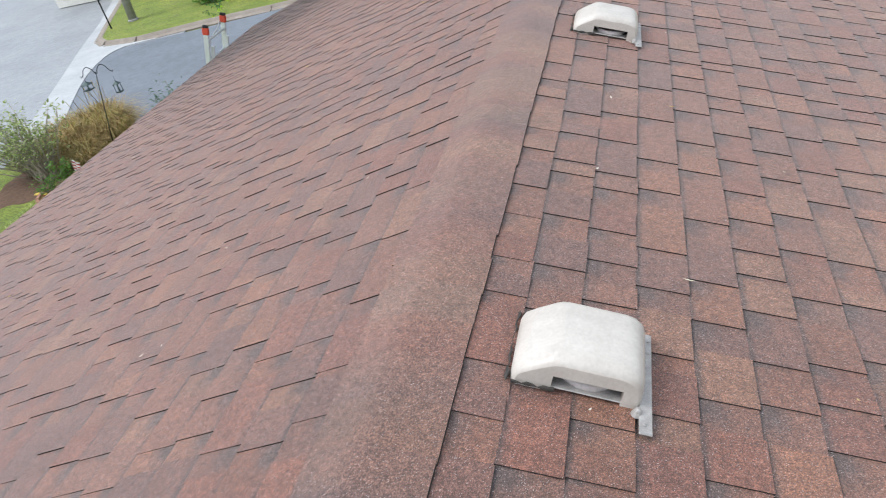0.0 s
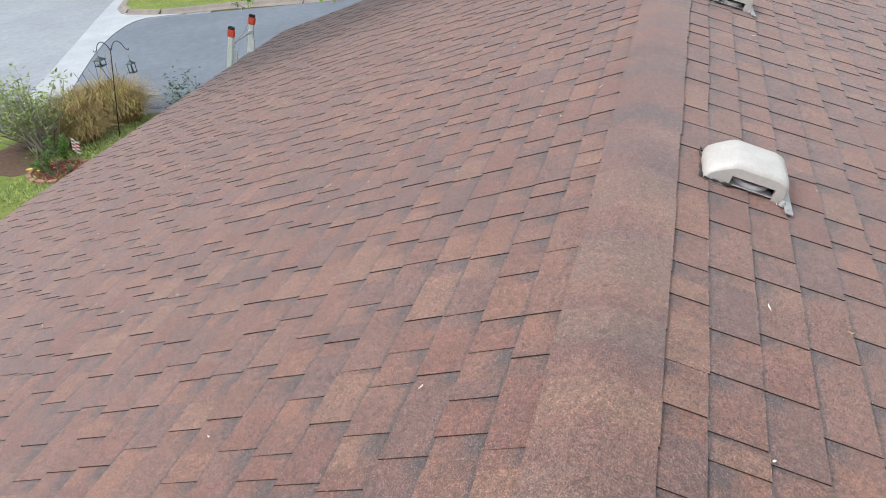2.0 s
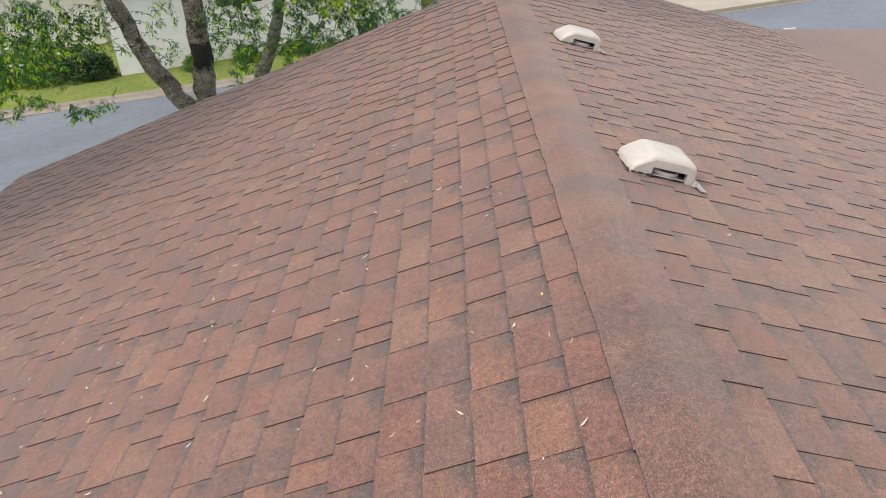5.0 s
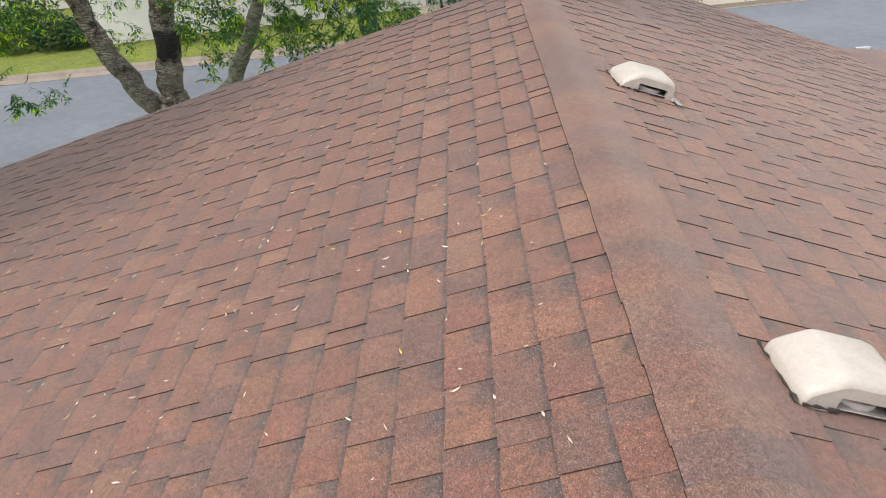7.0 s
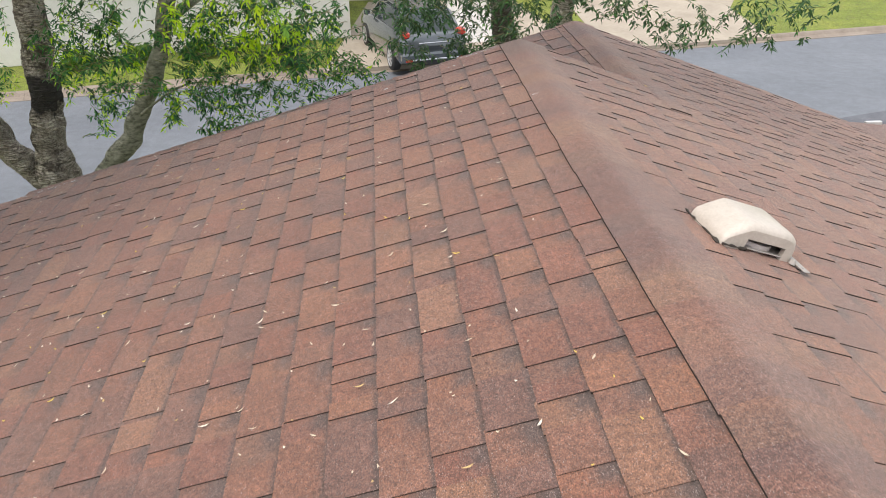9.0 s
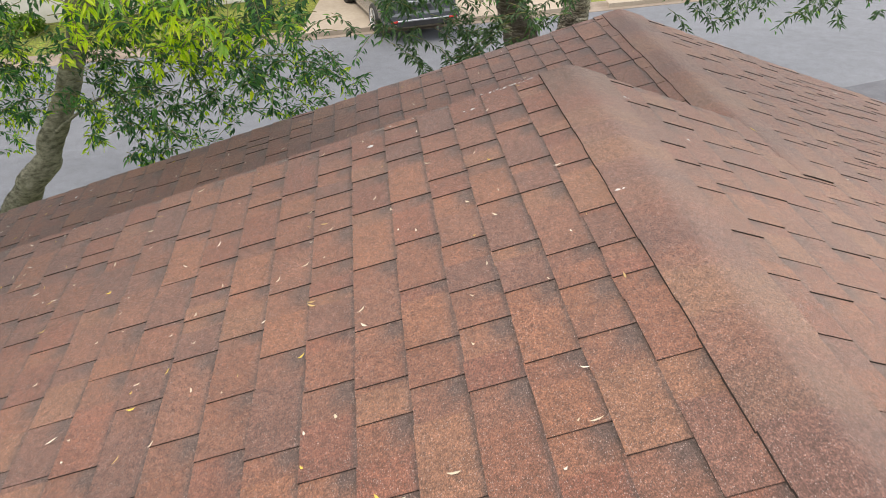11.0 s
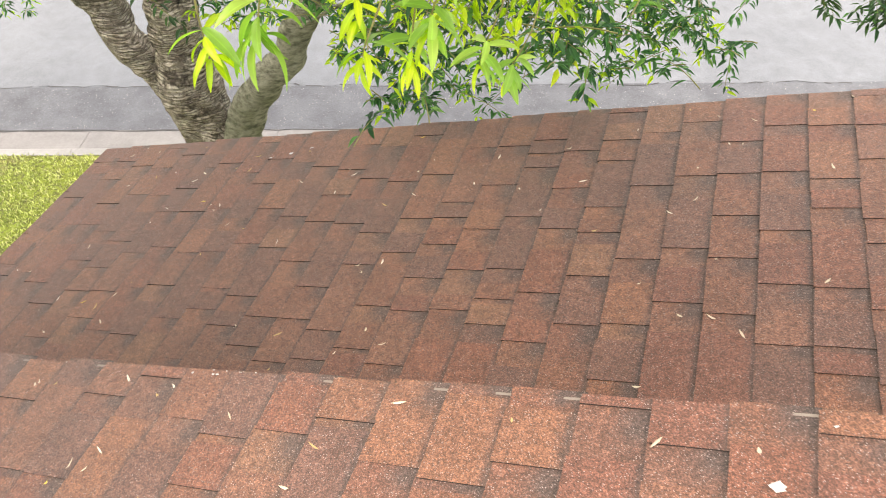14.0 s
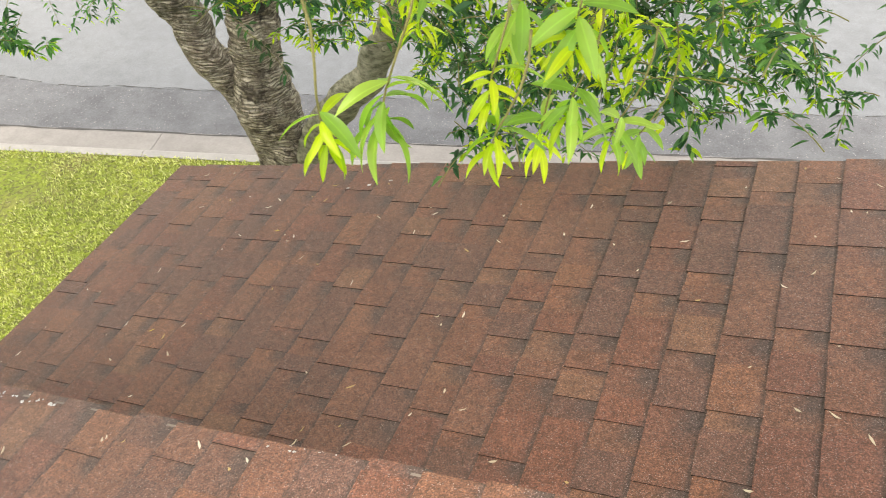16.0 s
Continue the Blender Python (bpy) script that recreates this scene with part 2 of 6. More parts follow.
def leaf_material(name, stops, rough=0.42, through_light=0.42):
    s = Shade(name, rough)
    c = s.mix(0.5, s.ramp(s.piece(), stops), s.ramp(s.noise(14, 3.0), [(0.3, 0.75), (0.7, 1.25)]), "MULTIPLY")
    rib = s.ramp(s.math("ABSOLUTE", s.math("SUBTRACT", s.uv(0), 0.5)), [(0.0, 1.25), (0.08, 1.0), (0.5, 0.92)])
    c = s.mix(0.8, c, rib, "MULTIPLY")
    s.color(c)
    glow = s.n.new("ShaderNodeBsdfTranslucent")
    s.l.new(s.mix(1.0, c, (1.0, 1.42, 0.78), "MULTIPLY"), glow.inputs[0])
    m = s.n.new("ShaderNodeMixShader")
    m.inputs[0].default_value = through_light
    s.l.new(s.p.outputs[0], m.inputs[1])
    s.l.new(glow.outputs[0], m.inputs[2])
    s.l.new(m.outputs[0], s.n["Material Output"].inputs[0])
    return s.mat


MAT["leaf"] = leaf_material("laurel_leaf", [(0.0, (0.022, 0.076, 0.034)), (0.35, (0.044, 0.136, 0.054)), (0.7, (0.078, 0.21, 0.066)), (0.88, (0.135, 0.30, 0.078)), (1.0, (0.22, 0.39, 0.10))], 0.38, 0.46)
MAT["leaf_young"] = leaf_material("young_leaf", [(0.0, (0.36, 0.52, 0.025)), (0.5, (0.52, 0.66, 0.03)), (1.0, (0.68, 0.74, 0.04))], 0.4, 0.45)
MAT["leaf_fresh"] = leaf_material("fresh_leaf", [(0.0, (0.20, 0.37, 0.06)), (0.5, (0.31, 0.51, 0.085)), (1.0, (0.46, 0.64, 0.12))], 0.38, 0.45)
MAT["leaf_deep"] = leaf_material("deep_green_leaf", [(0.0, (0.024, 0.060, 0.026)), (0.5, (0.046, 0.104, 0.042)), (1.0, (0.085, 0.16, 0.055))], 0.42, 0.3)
MAT["leaf_grey"] = leaf_material("shrub_leaf", [(0.0, (0.16, 0.18, 0.07)), (0.5, (0.31, 0.32, 0.15)), (1.0, (0.50, 0.49, 0.26))], 0.6)
MAT["leaf_dark"] = leaf_material("dark_leaf", [(0.0, (0.02, 0.05, 0.015)), (1.0, (0.055, 0.10, 0.03))], 0.5, 0.12)
MAT["leaf_hedge"] = leaf_material("hedge_leaf", [(0.0, (0.05, 0.12, 0.016)), (0.5, (0.10, 0.19, 0.025)), (1.0, (0.17, 0.26, 0.035))], 0.5)
MAT["straw"] = leaf_material("dry_grass", [(0.0, (0.12, 0.072, 0.035)), (0.35, (0.29, 0.185, 0.075)), (0.75, (0.50, 0.35, 0.16)), (1.0, (0.23, 0.23, 0.09))], 0.7, 0.25)
MAT["petal_yellow"] = plain("yellow_petal", (0.6, 0.42, 0.05), (0.75, 0.55, 0.10), 40, 0.6)
MAT["petal_red"] = plain("red_petal", (0.35, 0.04, 0.03), (0.5, 0.07, 0.05), 40, 0.6)
MAT["petal_white"] = plain("white_petal", (0.7, 0.7, 0.62), (0.85, 0.85, 0.78), 40, 0.6)
s = Shade("dry_litter", 0.75)
MAT["litter"] = s.color(s.ramp(s.piece(), [(0.0, (0.55, 0.47, 0.36)), (0.3, (0.70, 0.64, 0.54)), (0.6, (0.50, 0.36, 0.16)), (0.75, (0.62, 0.55, 0.42)), (0.9, (0.66, 0.50, 0.10))], "CONSTANT")).mat



def bark(name, scar, burn=None):
    """Pale papery bark in horizontal ridges with dark gaps and mottles; scar: threshold of the mottles; burn: heights of a blackened zone."""
    s = Shade(name, 0.92)
    sep = s.n.new("ShaderNodeMapping")
    sep.inputs["Scale"].default_value = (0.8, 0.8, 6.2)
    s.l.new(s.geo.outputs["Position"], sep.inputs[0])
    rings = s.noise(8.0, 6.0, 0.74, sep.outputs[0])
    lump = s.noise(3.4, 5.0, 0.70)
    plates = s.n.new("ShaderNodeTexVoronoi")
    plates.feature = "DISTANCE_TO_EDGE"
    plates.inputs["Scale"].default_value = 8.0
    swirl = s.n.new("ShaderNodeTexNoise")
    swirl.inputs["Scale"].default_value = 5.0
    s.l.new(s.geo.outputs["Position"], swirl.inputs["Vector"])
    wavy = s.n.new("ShaderNodeVectorMath")
    wavy.operation = "MULTIPLY_ADD"
    s.l.new(swirl.outputs["Color"], wavy.inputs[0])
    wavy.inputs[1].default_value = (0.25, 0.25, 0.6)
    s.l.new(sep.outputs[0], wavy.inputs[2])
    s.l.new(wavy.outputs[0], plates.inputs["Vector"])
    gap = s.math("ADD", plates.outputs["Distance"], s.math("MULTIPLY", s.math("SUBTRACT", rings, 0.5), 0.34))
    c = s.ramp(s.noise(13, 5.0, 0.7), [(0.34, (0.30, 0.255, 0.20)), (0.5, (0.50, 0.45, 0.375)), (0.66, (0.68, 0.635, 0.55))])
    line = s.math("MULTIPLY", s.ramp(gap, [(0.0, 1.0), (0.085, 0.0)]), s.ramp(s.noise(6, 3.0), [(0.36, 0.30), (0.60, 0.95)]))
    c = s.mix(line, c, (0.070, 0.054, 0.041))
    c = s.mix(s.ramp(s.noise(34, 4.0, 0.75), [(0.50, 0.0), (0.60, 0.6)]), c, (0.12, 0.094, 0.07))
    c = s.mix(s.ramp(lump, [(scar, 0.0), (scar + 0.05, 0.82)]), c, (0.060, 0.047, 0.037))
    if burn:
        z = s.n.new("ShaderNodeSeparateXYZ")
        s.l.new(s.geo.outputs["Position"], z.inputs[0])
        h = s.math("ADD", z.outputs[2], s.math("MULTIPLY", s.math("SUBTRACT", lump, 0.5), 0.9))
        zone = s.math("MULTIPLY", s.ramp(s.math("SUBTRACT", h, burn[0]), [(0.0, 0.0), (0.08, 0.93)]), s.ramp(s.math("SUBTRACT", burn[1], h), [(0.0, 0.0), (0.08, 1.0)]))
        c = s.mix(zone, c, (0.020, 0.018, 0.017))
    c = s.mix(s.ramp(s.noise(1.6, 3.0), [(0.55, 0.0), (0.7, 0.3)]), c, (0.12, 0.14, 0.07))
    return s.color(c).bump(s.math("ADD", s.math("MINIMUM", s.math("MULTIPLY", gap, 5.0), 1.0), s.math("MULTIPLY", rings, 0.5)), 1.0, 0.03).mat


MAT["bark"] = bark("tree_bark", 0.56)
MAT["bark_dark"] = bark("dark_bark", 0.38)
MAT["bark_scarred"] = bark("scarred_bark", 0.53, (3.0, 3.42))
s = Shade("smooth_bark", 0.88)
sep = s.n.new("ShaderNodeMapping")
sep.inputs["Scale"].default_value = (1.2, 1.2, 2.6)
s.l.new(s.geo.outputs["Position"], sep.inputs[0])
rings, lump = s.noise(11.0, 6.0, 0.72, sep.outputs[0]), s.noise(3.4, 5.0, 0.7)
c = s.ramp(rings, [(0.34, (0.075, 0.078, 0.052)), (0.45, (0.19, 0.192, 0.14)), (0.60, (0.36, 0.355, 0.275))])
c = s.mix(s.ramp(lump, [(0.5, 0.0), (0.68, 0.55)]), c, (0.13, 0.15, 0.085))
MAT["bark_smooth"] = s.color(c).bump(rings, 0.9, 0.05).mat
MAT["twig"] = plain("twig", (0.15, 0.15, 0.05), (0.27, 0.26, 0.10), 30, 0.7)
MAT["stem"] = plain("shrub_stem", (0.24, 0.20, 0.15), (0.40, 0.35, 0.28), 20, 0.8)
MAT["soil"] = plain("brown_soil", (0.075, 0.042, 0.026), (0.18, 0.10, 0.06), 12, 0.95, 0, 0.9, 0, 0.03)
MAT["mulch"] = plain("red_mulch", (0.10, 0.03, 0.018), (0.27, 0.085, 0.05), 25, 0.9, 0, 1.0, 0, 0.03)
MAT["chip"] = plain("mulch_chip", (0.14, 0.04, 0.02), (0.34, 0.11, 0.06), 30, 0.9)
MAT["brick"] = plain("edging_brick", (0.27, 0.13, 0.085), (0.40, 0.22, 0.16), 14, 0.85, 0, 0.4)
MAT["iron"] = plain("black_iron", (0.012, 0.014, 0.014), (0.03, 0.035, 0.033), 30, 0.55, 0.6)
MAT["lantern"] = plain("verdigris_metal", (0.025, 0.045, 0.045), (0.06, 0.085, 0.08), 30, 0.5, 0.4)
MAT["rail"] = plain("ladder_rail", (0.66, 0.67, 0.67), (0.80, 0.81, 0.81), 10, 0.4, 0.3)
MAT["ladder_cap"] = plain("red_plastic", (0.60, 0.06, 0.035), (0.72, 0.10, 0.05), 20, 0.45)
MAT["rubber"] = plain("black_rubber", (0.012, 0.012, 0.012), (0.03, 0.03, 0.03), 20, 0.7)
MAT["cord"] = plain("pale_cord", (0.5, 0.5, 0.48), (0.65, 0.65, 0.63), 40, 0.7)
MAT["car_paint"] = plain("slate_car_paint", (0.075, 0.088, 0.10), (0.095, 0.11, 0.125), 3, 0.25, 0.5, 0.0, 1.0)
MAT["car_dark"] = plain("black_plastic", (0.015, 0.015, 0.016), (0.03, 0.03, 0.032), 12, 0.5)
MAT["chrome"] = plain("chrome", (0.55, 0.56, 0.58), (0.72, 0.73, 0.75), 10, 0.18, 1.0, 0.0)
MAT["alloy"] = plain("alloy_rim", (0.55, 0.55, 0.56), (0.7, 0.7, 0.71), 10, 0.3, 0.8, 0.0)
MAT["tail_lamp"] = plain("tail_lamp", (0.5, 0.02, 0.015), (0.65, 0.04, 0.02), 10, 0.2, 0, 0, 1.0)
s = Shade("car_glass", 0.05, 0.0)
MAT["car_glass"] = s.color((0.03, 0.04, 0.045)).mat
MAT["bin"] = plain("green_plastic", (0.012, 0.035, 0.022), (0.025, 0.055, 0.035), 8, 0.5)
MAT["white_brick"] = plain("white_painted_brick", (0.74, 0.72, 0.66), (0.84, 0.82, 0.77), 3, 0.8, 0, 0.3)
MAT["house_wall"] = plain("cream_wall", (0.62, 0.59, 0.53), (0.74, 0.71, 0.65), 2, 0.85, 0, 0.2)
MAT["far_roof"] = plain("far_shingles", (0.10, 0.085, 0.075), (0.17, 0.14, 0.12), 20, 0.95, 0, 0.5)
MAT["pole"] = plain("weathered_pole", (0.24, 0.23, 0.22), (0.36, 0.35, 0.33), 6, 0.85, 0, 0.3)
s = Shade("dark_pane", 0.08)
MAT["pane"] = s.color((0.03, 0.035, 0.04)).mat
MAT["flag_red"] = plain("flag_red", (0.40, 0.05, 0.05), (0.5, 0.09, 0.08), 20, 0.8)
MAT["flag_white"] = plain("flag_white", (0.7, 0.68, 0.66), (0.82, 0.80, 0.78), 20, 0.8)

# ---- builders ----


class Buf:
    """Collects vertices, faces, their material slots and UVs, then makes one mesh."""

    def __init__(self):
        self.v, self.f, self.m, self.uv, self.count = [], [], [], [], 0

    def add(self, verts, faces, slots=0, uvs=None):
        k = self.count
        self.v.extend(tuple(p) for p in verts)
        self.count += len(verts)
        for i, face in enumerate(faces):
            self.f.append(tuple(j + k for j in face))
            self.m.append(slots if isinstance(slots, int) else slots[i])
            self.uv.extend([(0.5, 0.5)] * len(face) if uvs is None else [uvs[j] for j in face])
        return self

    def box(self, x0, x1, y0, y1, z0, z1, slot=0, m=None, bevel=0.0):
        b = min(bevel, (x1 - x0) / 2.2, (y1 - y0) / 2.2, (z1 - z0) / 2.2)
        if b <= 0:
            vs = [(x, y, z) for z in (z0, z1) for y in (y0, y1) for x in (x0, x1)]
            fs = [(0, 2, 3, 1), (4, 5, 7, 6), (0, 1, 5, 4), (2, 6, 7, 3), (0, 4, 6, 2), (1, 3, 7, 5)]
        else:
            vs, fs = [], []
            for z, i in ((z0, b), (z0 + b, 0), (z1 - b, 0), (z1, b)):
                vs += [(x0 + b + i, y0 + i, z), (x1 - b - i, y0 + i, z), (x1 - i, y0 + b + i, z), (x1 - i, y1 - b - i, z),
                       (x1 - b - i, y1 - i, z), (x0 + b + i, y1 - i, z), (x0 + i, y1 - b - i, z), (x0 + i, y0 + b + i, z)]
            for r in range(3):
                fs += [(r * 8 + j, r * 8 + (j + 1) % 8, r * 8 + 8 + (j + 1) % 8, r * 8 + 8 + j) for j in range(8)]
            fs += [tuple(range(7, -1, -1)), tuple(range(24, 32))]
        if m is not None:
            vs = [m @ Vector(p) for p in vs]
        return self.add(vs, fs, slot)

    def tube(self, points, radii, sides=10, slot=0, rough=0.0, caps=True):
        """A tapered tube along points."""
        pts = [Vector(p) for p in points]
        k, side = len(pts), Vector((1, 0.1, 0.05))
        vs, fs = [], []
        for i, p in enumerate(pts):
            d = (pts[min(i + 1, k - 1)] - pts[max(i - 1, 0)]).normalized()
            side = (side - d * side.dot(d)).normalized()
            up = d.cross(side)
            for j in range(sides):
                a = 2 * math.pi * j / sides
                w = side * math.cos(a) + up * math.sin(a)
                r = radii[i]
                if rough:
                    r *= 1 + rough * noise.noise((p + w * 0.3) * 4.0) + 0.42 * rough * noise.noise(Vector((w.x * 2.0, w.y * 2.0, p.z * 34.0))) + 0.15 * rough * noise.noise((p + w * 0.2) * 21.0)
                vs.append(p + w * r)
        for i in range(k - 1):
            fs += [(i * sides + j, i * sides + (j + 1) % sides, (i + 1) * sides + (j + 1) % sides, (i + 1) * sides + j) for j in range(sides)]
        if caps:
            fs += [tuple(range(sides - 1, -1, -1)), tuple(range((k - 1) * sides, k * sides))]
        return self.add(vs, fs, slot)

    def lathe(self, profile, sides=16, slot=0, m=None):
        """A turned shape from (radius, height) pairs."""
        vs = [(r * math.cos(2 * math.pi * j / sides), r * math.sin(2 * math.pi * j / sides), z) for r, z in profile for j in range(sides)]
        fs = [(i * sides + j, i * sides + (j + 1) % sides, (i + 1) * sides + (j + 1) % sides, (i + 1) * sides + j)
              for i in range(len(profile) - 1) for j in range(sides)]
        fs += [tuple(range(sides - 1, -1, -1)), tuple(range((len(profile) - 1) * sides, len(profile) * sides))]
        if m is not None:
            vs = [m @ Vector(p) for p in vs]
        return self.add(vs, fs, slot)

    def slab(self, outline, z0, z1, slot=0):
        """A flat slab with a polygon outline (counter-clockwise)."""
        k = len(outline)
        vs = [(x, y, z) for z in (z0, z1) for x, y in outline]
        fs = [tuple(range(k - 1, -1, -1)), tuple(range(k, 2 * k))] + [(j, (j + 1) % k, k + (j + 1) % k, k + j) for j in range(k)]
        return self.add(vs, fs, slot)

    def data(self, name, mats, smooth=False):
        me = bpy.data.meshes.new(name)
        me.from_pydata(self.v, [], self.f)
        for m in mats if isinstance(mats, (list, tuple)) else [mats]:
            me.materials.append(MAT[m])
        me.polygons.foreach_set("material_index", self.m)
        layer = me.uv_layers.new(name="UVMap")
        layer.data.foreach_set("uv", np.asarray(self.uv, dtype=np.float32).ravel())
        if smooth:
            me.polygons.foreach_set("use_smooth", [True] * len(self.f))
        me.update()
        return me


def part(name, buf, mats, parent=None, label="", smooth=False, kind=""):
    """Links a buffer (or a mesh) as one object, under a parent if one is given."""
    ob = new(name, buf.data(name, mats, smooth) if isinstance(buf, Buf) else buf)
    if parent is not None:
        ob.parent = parent
    return tagged(ob, label, kind=kind)


def thing(name, label, category, group="", kind="", at=None):
    ob = new(name)
    ob.empty_display_size = 0.2
    if at is not None:
        ob.matrix_basis = at
    return tagged(ob, label, category, group, kind)


rng = random.Random(7)

# ---- the roof: planes and shingle courses ----
TAN_L, TAN_R, TAN_W = 0.2915, 0.3686, 0.2885
RIDGE_Z = 4.30
RAKE_Y, LOW_RAKE_Y, BACK_Y = 11.432, 13.25, -5.0
EAVE_X, LOW_EAVE_X = -5.50, -3.99
LOW_X = 0.786
LOW_Z = RIDGE_Z - TAN_R * LOW_X
FLAT_X = 3.40


class Slope:
    """A roof plane: v metres down from its ridge, y along it, h off it."""

    def __init__(self, x, z, tan, sign):
        a = math.atan(tan)
        self.cos = math.cos(a)
        self.o = Vector((x, 0, z))
        self.d = Vector((sign * math.cos(a), 0, -math.sin(a)))
        self.n = Vector((sign * math.sin(a), 0, math.cos(a)))
        self.sign = sign

    def at(self, v, y, h=0.0):
        return self.o + self.d * v + Vector((0, y, 0)) + self.n * h

    def x(self, x):
        """The v at which the plane has this x."""
        return abs(x - self.o.x) / self.cos

    def matrix(self, v, y, w):
        """Local x along the course, local y down the slope, local z off it, for a piece from y to y + w."""
        along = Vector((0, -self.sign, 0))
        p = self.at(v, y + w if self.sign > 0 else y)
        return Matrix(((along.x, self.d.x, self.n.x, p.x), (along.y, self.d.y, self.n.y, p.y), (along.z, self.d.z, self.n.z, p.z), (0, 0, 0, 1)))


LEFT, RIGHT, LOW = Slope(0, RIDGE_Z, TAN_L, -1), Slope(0, RIDGE_Z, TAN_R, 1), Slope(LOW_X, LOW_Z, TAN_W, -1)


def shingle_piece(w, e, butt, top, jag=0.0):
    """One piece of a course, its butt edge at local y = 0, its head e up the slope: top face, butt face, two sides."""
    vs = [(0, -e, 0), (w, -e, 0), (w, jag, 0), (0, 0, 0), (0, -e, top), (w, -e, top), (w, jag, butt), (0, 0, butt)]
    fs = [(4, 7, 6, 5), (7, 3, 2, 6), (4, 0, 3, 7), (6, 2, 1, 5)]
    uv = [(0, 1), (1, 1), (1, 0), (0, 0), (0, 1), (1, 1), (1, 0), (0, 0)]
    return vs, fs, uv


WIDTHS = [0.07, 0.09, 0.11, 0.13, 0.15, 0.175, 0.205, 0.25]
PIECES = {}


HEIGHTS = {"crisp": {"tab": (0.0088, 0.0042), "recess": (0.0050, 0.0006)}, "worn": {"tab": (0.0104, 0.0048), "recess": (0.0072, 0.0022)}}


def shared_piece(kind, w, e, state):
    if (kind, w, e, state) not in PIECES:
        vs, fs, uv = shingle_piece(w, e, *HEIGHTS[state][kind])
        fs = [tuple(reversed(f)) for f in fs]
        PIECES[kind, w, e, state] = Buf().add(vs, fs, [0, 1, 1, 1], uv).data("shingle", [kind, "edge"])
    return PIECES[kind, w, e, state]


def shingle_field(slope, butts, e, y0, y1, parent, near, holes=(), seed=1, state="crisp"):
    """All courses of a slope: under-pieces with a dark band at their head, raised tabs of uneven widths on them."""
    r = random.Random(seed)
    rest, made = {"tab": Buf(), "recess": Buf()}, 0
    for k, v in enumerate(butts):
        y = y0 - r.uniform(0.02, 0.3)
        while y < y1:
            gap, w = r.choice(WIDTHS[:5]) * r.uniform(0.8, 1.0), r.choice(WIDTHS)
            if r.random() < 0.16:
                gap = 0.022
            for kind, a, b in (("recess", y, y + gap), ("tab", y + gap, y + gap + w)):
                lo, hi = max(a, y0), min(b, y1)
                if hi - lo < 0.015:
                    continue
                mid = slope.at(v - e / 2, (lo + hi) / 2)
                if any(h[0] < mid.x < h[1] and h[2] < mid.y < h[3] for h in holes):
                    continue
                whole = kind == "tab" and lo == a and hi == b
                if whole and made < 290 and near[0] < mid.x < near[1] and near[2] < mid.y < near[3]:
                    ob = part("shingle", shared_piece(kind, w, e + 0.012, state), None, parent)
                    ob.matrix_basis = slope.matrix(v + r.uniform(-0.003, 0.003), a, w)
                    made += 1
                    continue
                over = 0.02 if kind == "recess" else 0.0
                wide = hi - lo + over
                low, high = (r.uniform(0.68, 1.08) if kind == "tab" else 1.0), r.uniform(-0.004, 0.004)
                vs, fs, uv = shingle_piece(wide, e + 0.012, HEIGHTS[state][kind][0] * low, HEIGHTS[state][kind][1] * low, high)
                m = slope.matrix(v + r.uniform(-0.003, 0.003), lo - (0.01 if over else 0), wide)
                if slope.sign > 0:
                    uv = [(1 - a_, b_) for a_, b_ in uv]
                rest[kind].add([m @ Vector(p) for p in vs], [tuple(reversed(f)) for f in fs], [0, 1, 1, 1], uv)
            y += gap + w
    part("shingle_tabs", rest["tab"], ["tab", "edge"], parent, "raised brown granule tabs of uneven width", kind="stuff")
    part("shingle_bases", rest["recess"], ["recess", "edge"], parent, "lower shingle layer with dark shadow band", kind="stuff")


def deck(name, corners, thick, label):
    """The boarding under the shingles: a sloping slab with thickness."""
    b = Buf()
    vs = [Vector(p) for p in corners] + [Vector(p) - Vector((0, 0, thick)) for p in corners]
    k = len(corners)
    b.add(vs, [tuple(range(k)), tuple(range(2 * k - 1, k - 1, -1))] + [(j, k + j, k + (j + 1) % k, (j + 1) % k) for j in range(k)], [0] + [1] * (k + 1))
    return tagged(part(name, b, ["felt", "trim"], None, label), category="roof", kind="structure")


def ridge_profile(x0, z0, x, left=TAN_L, right=TAN_R, r=0.024):
    """Height of a shingle bent softly over the ridge, at x from it."""
    t = left if x < 0 else right
    return z0 - t * (math.sqrt(x * x + r * r) - r * 0.72)


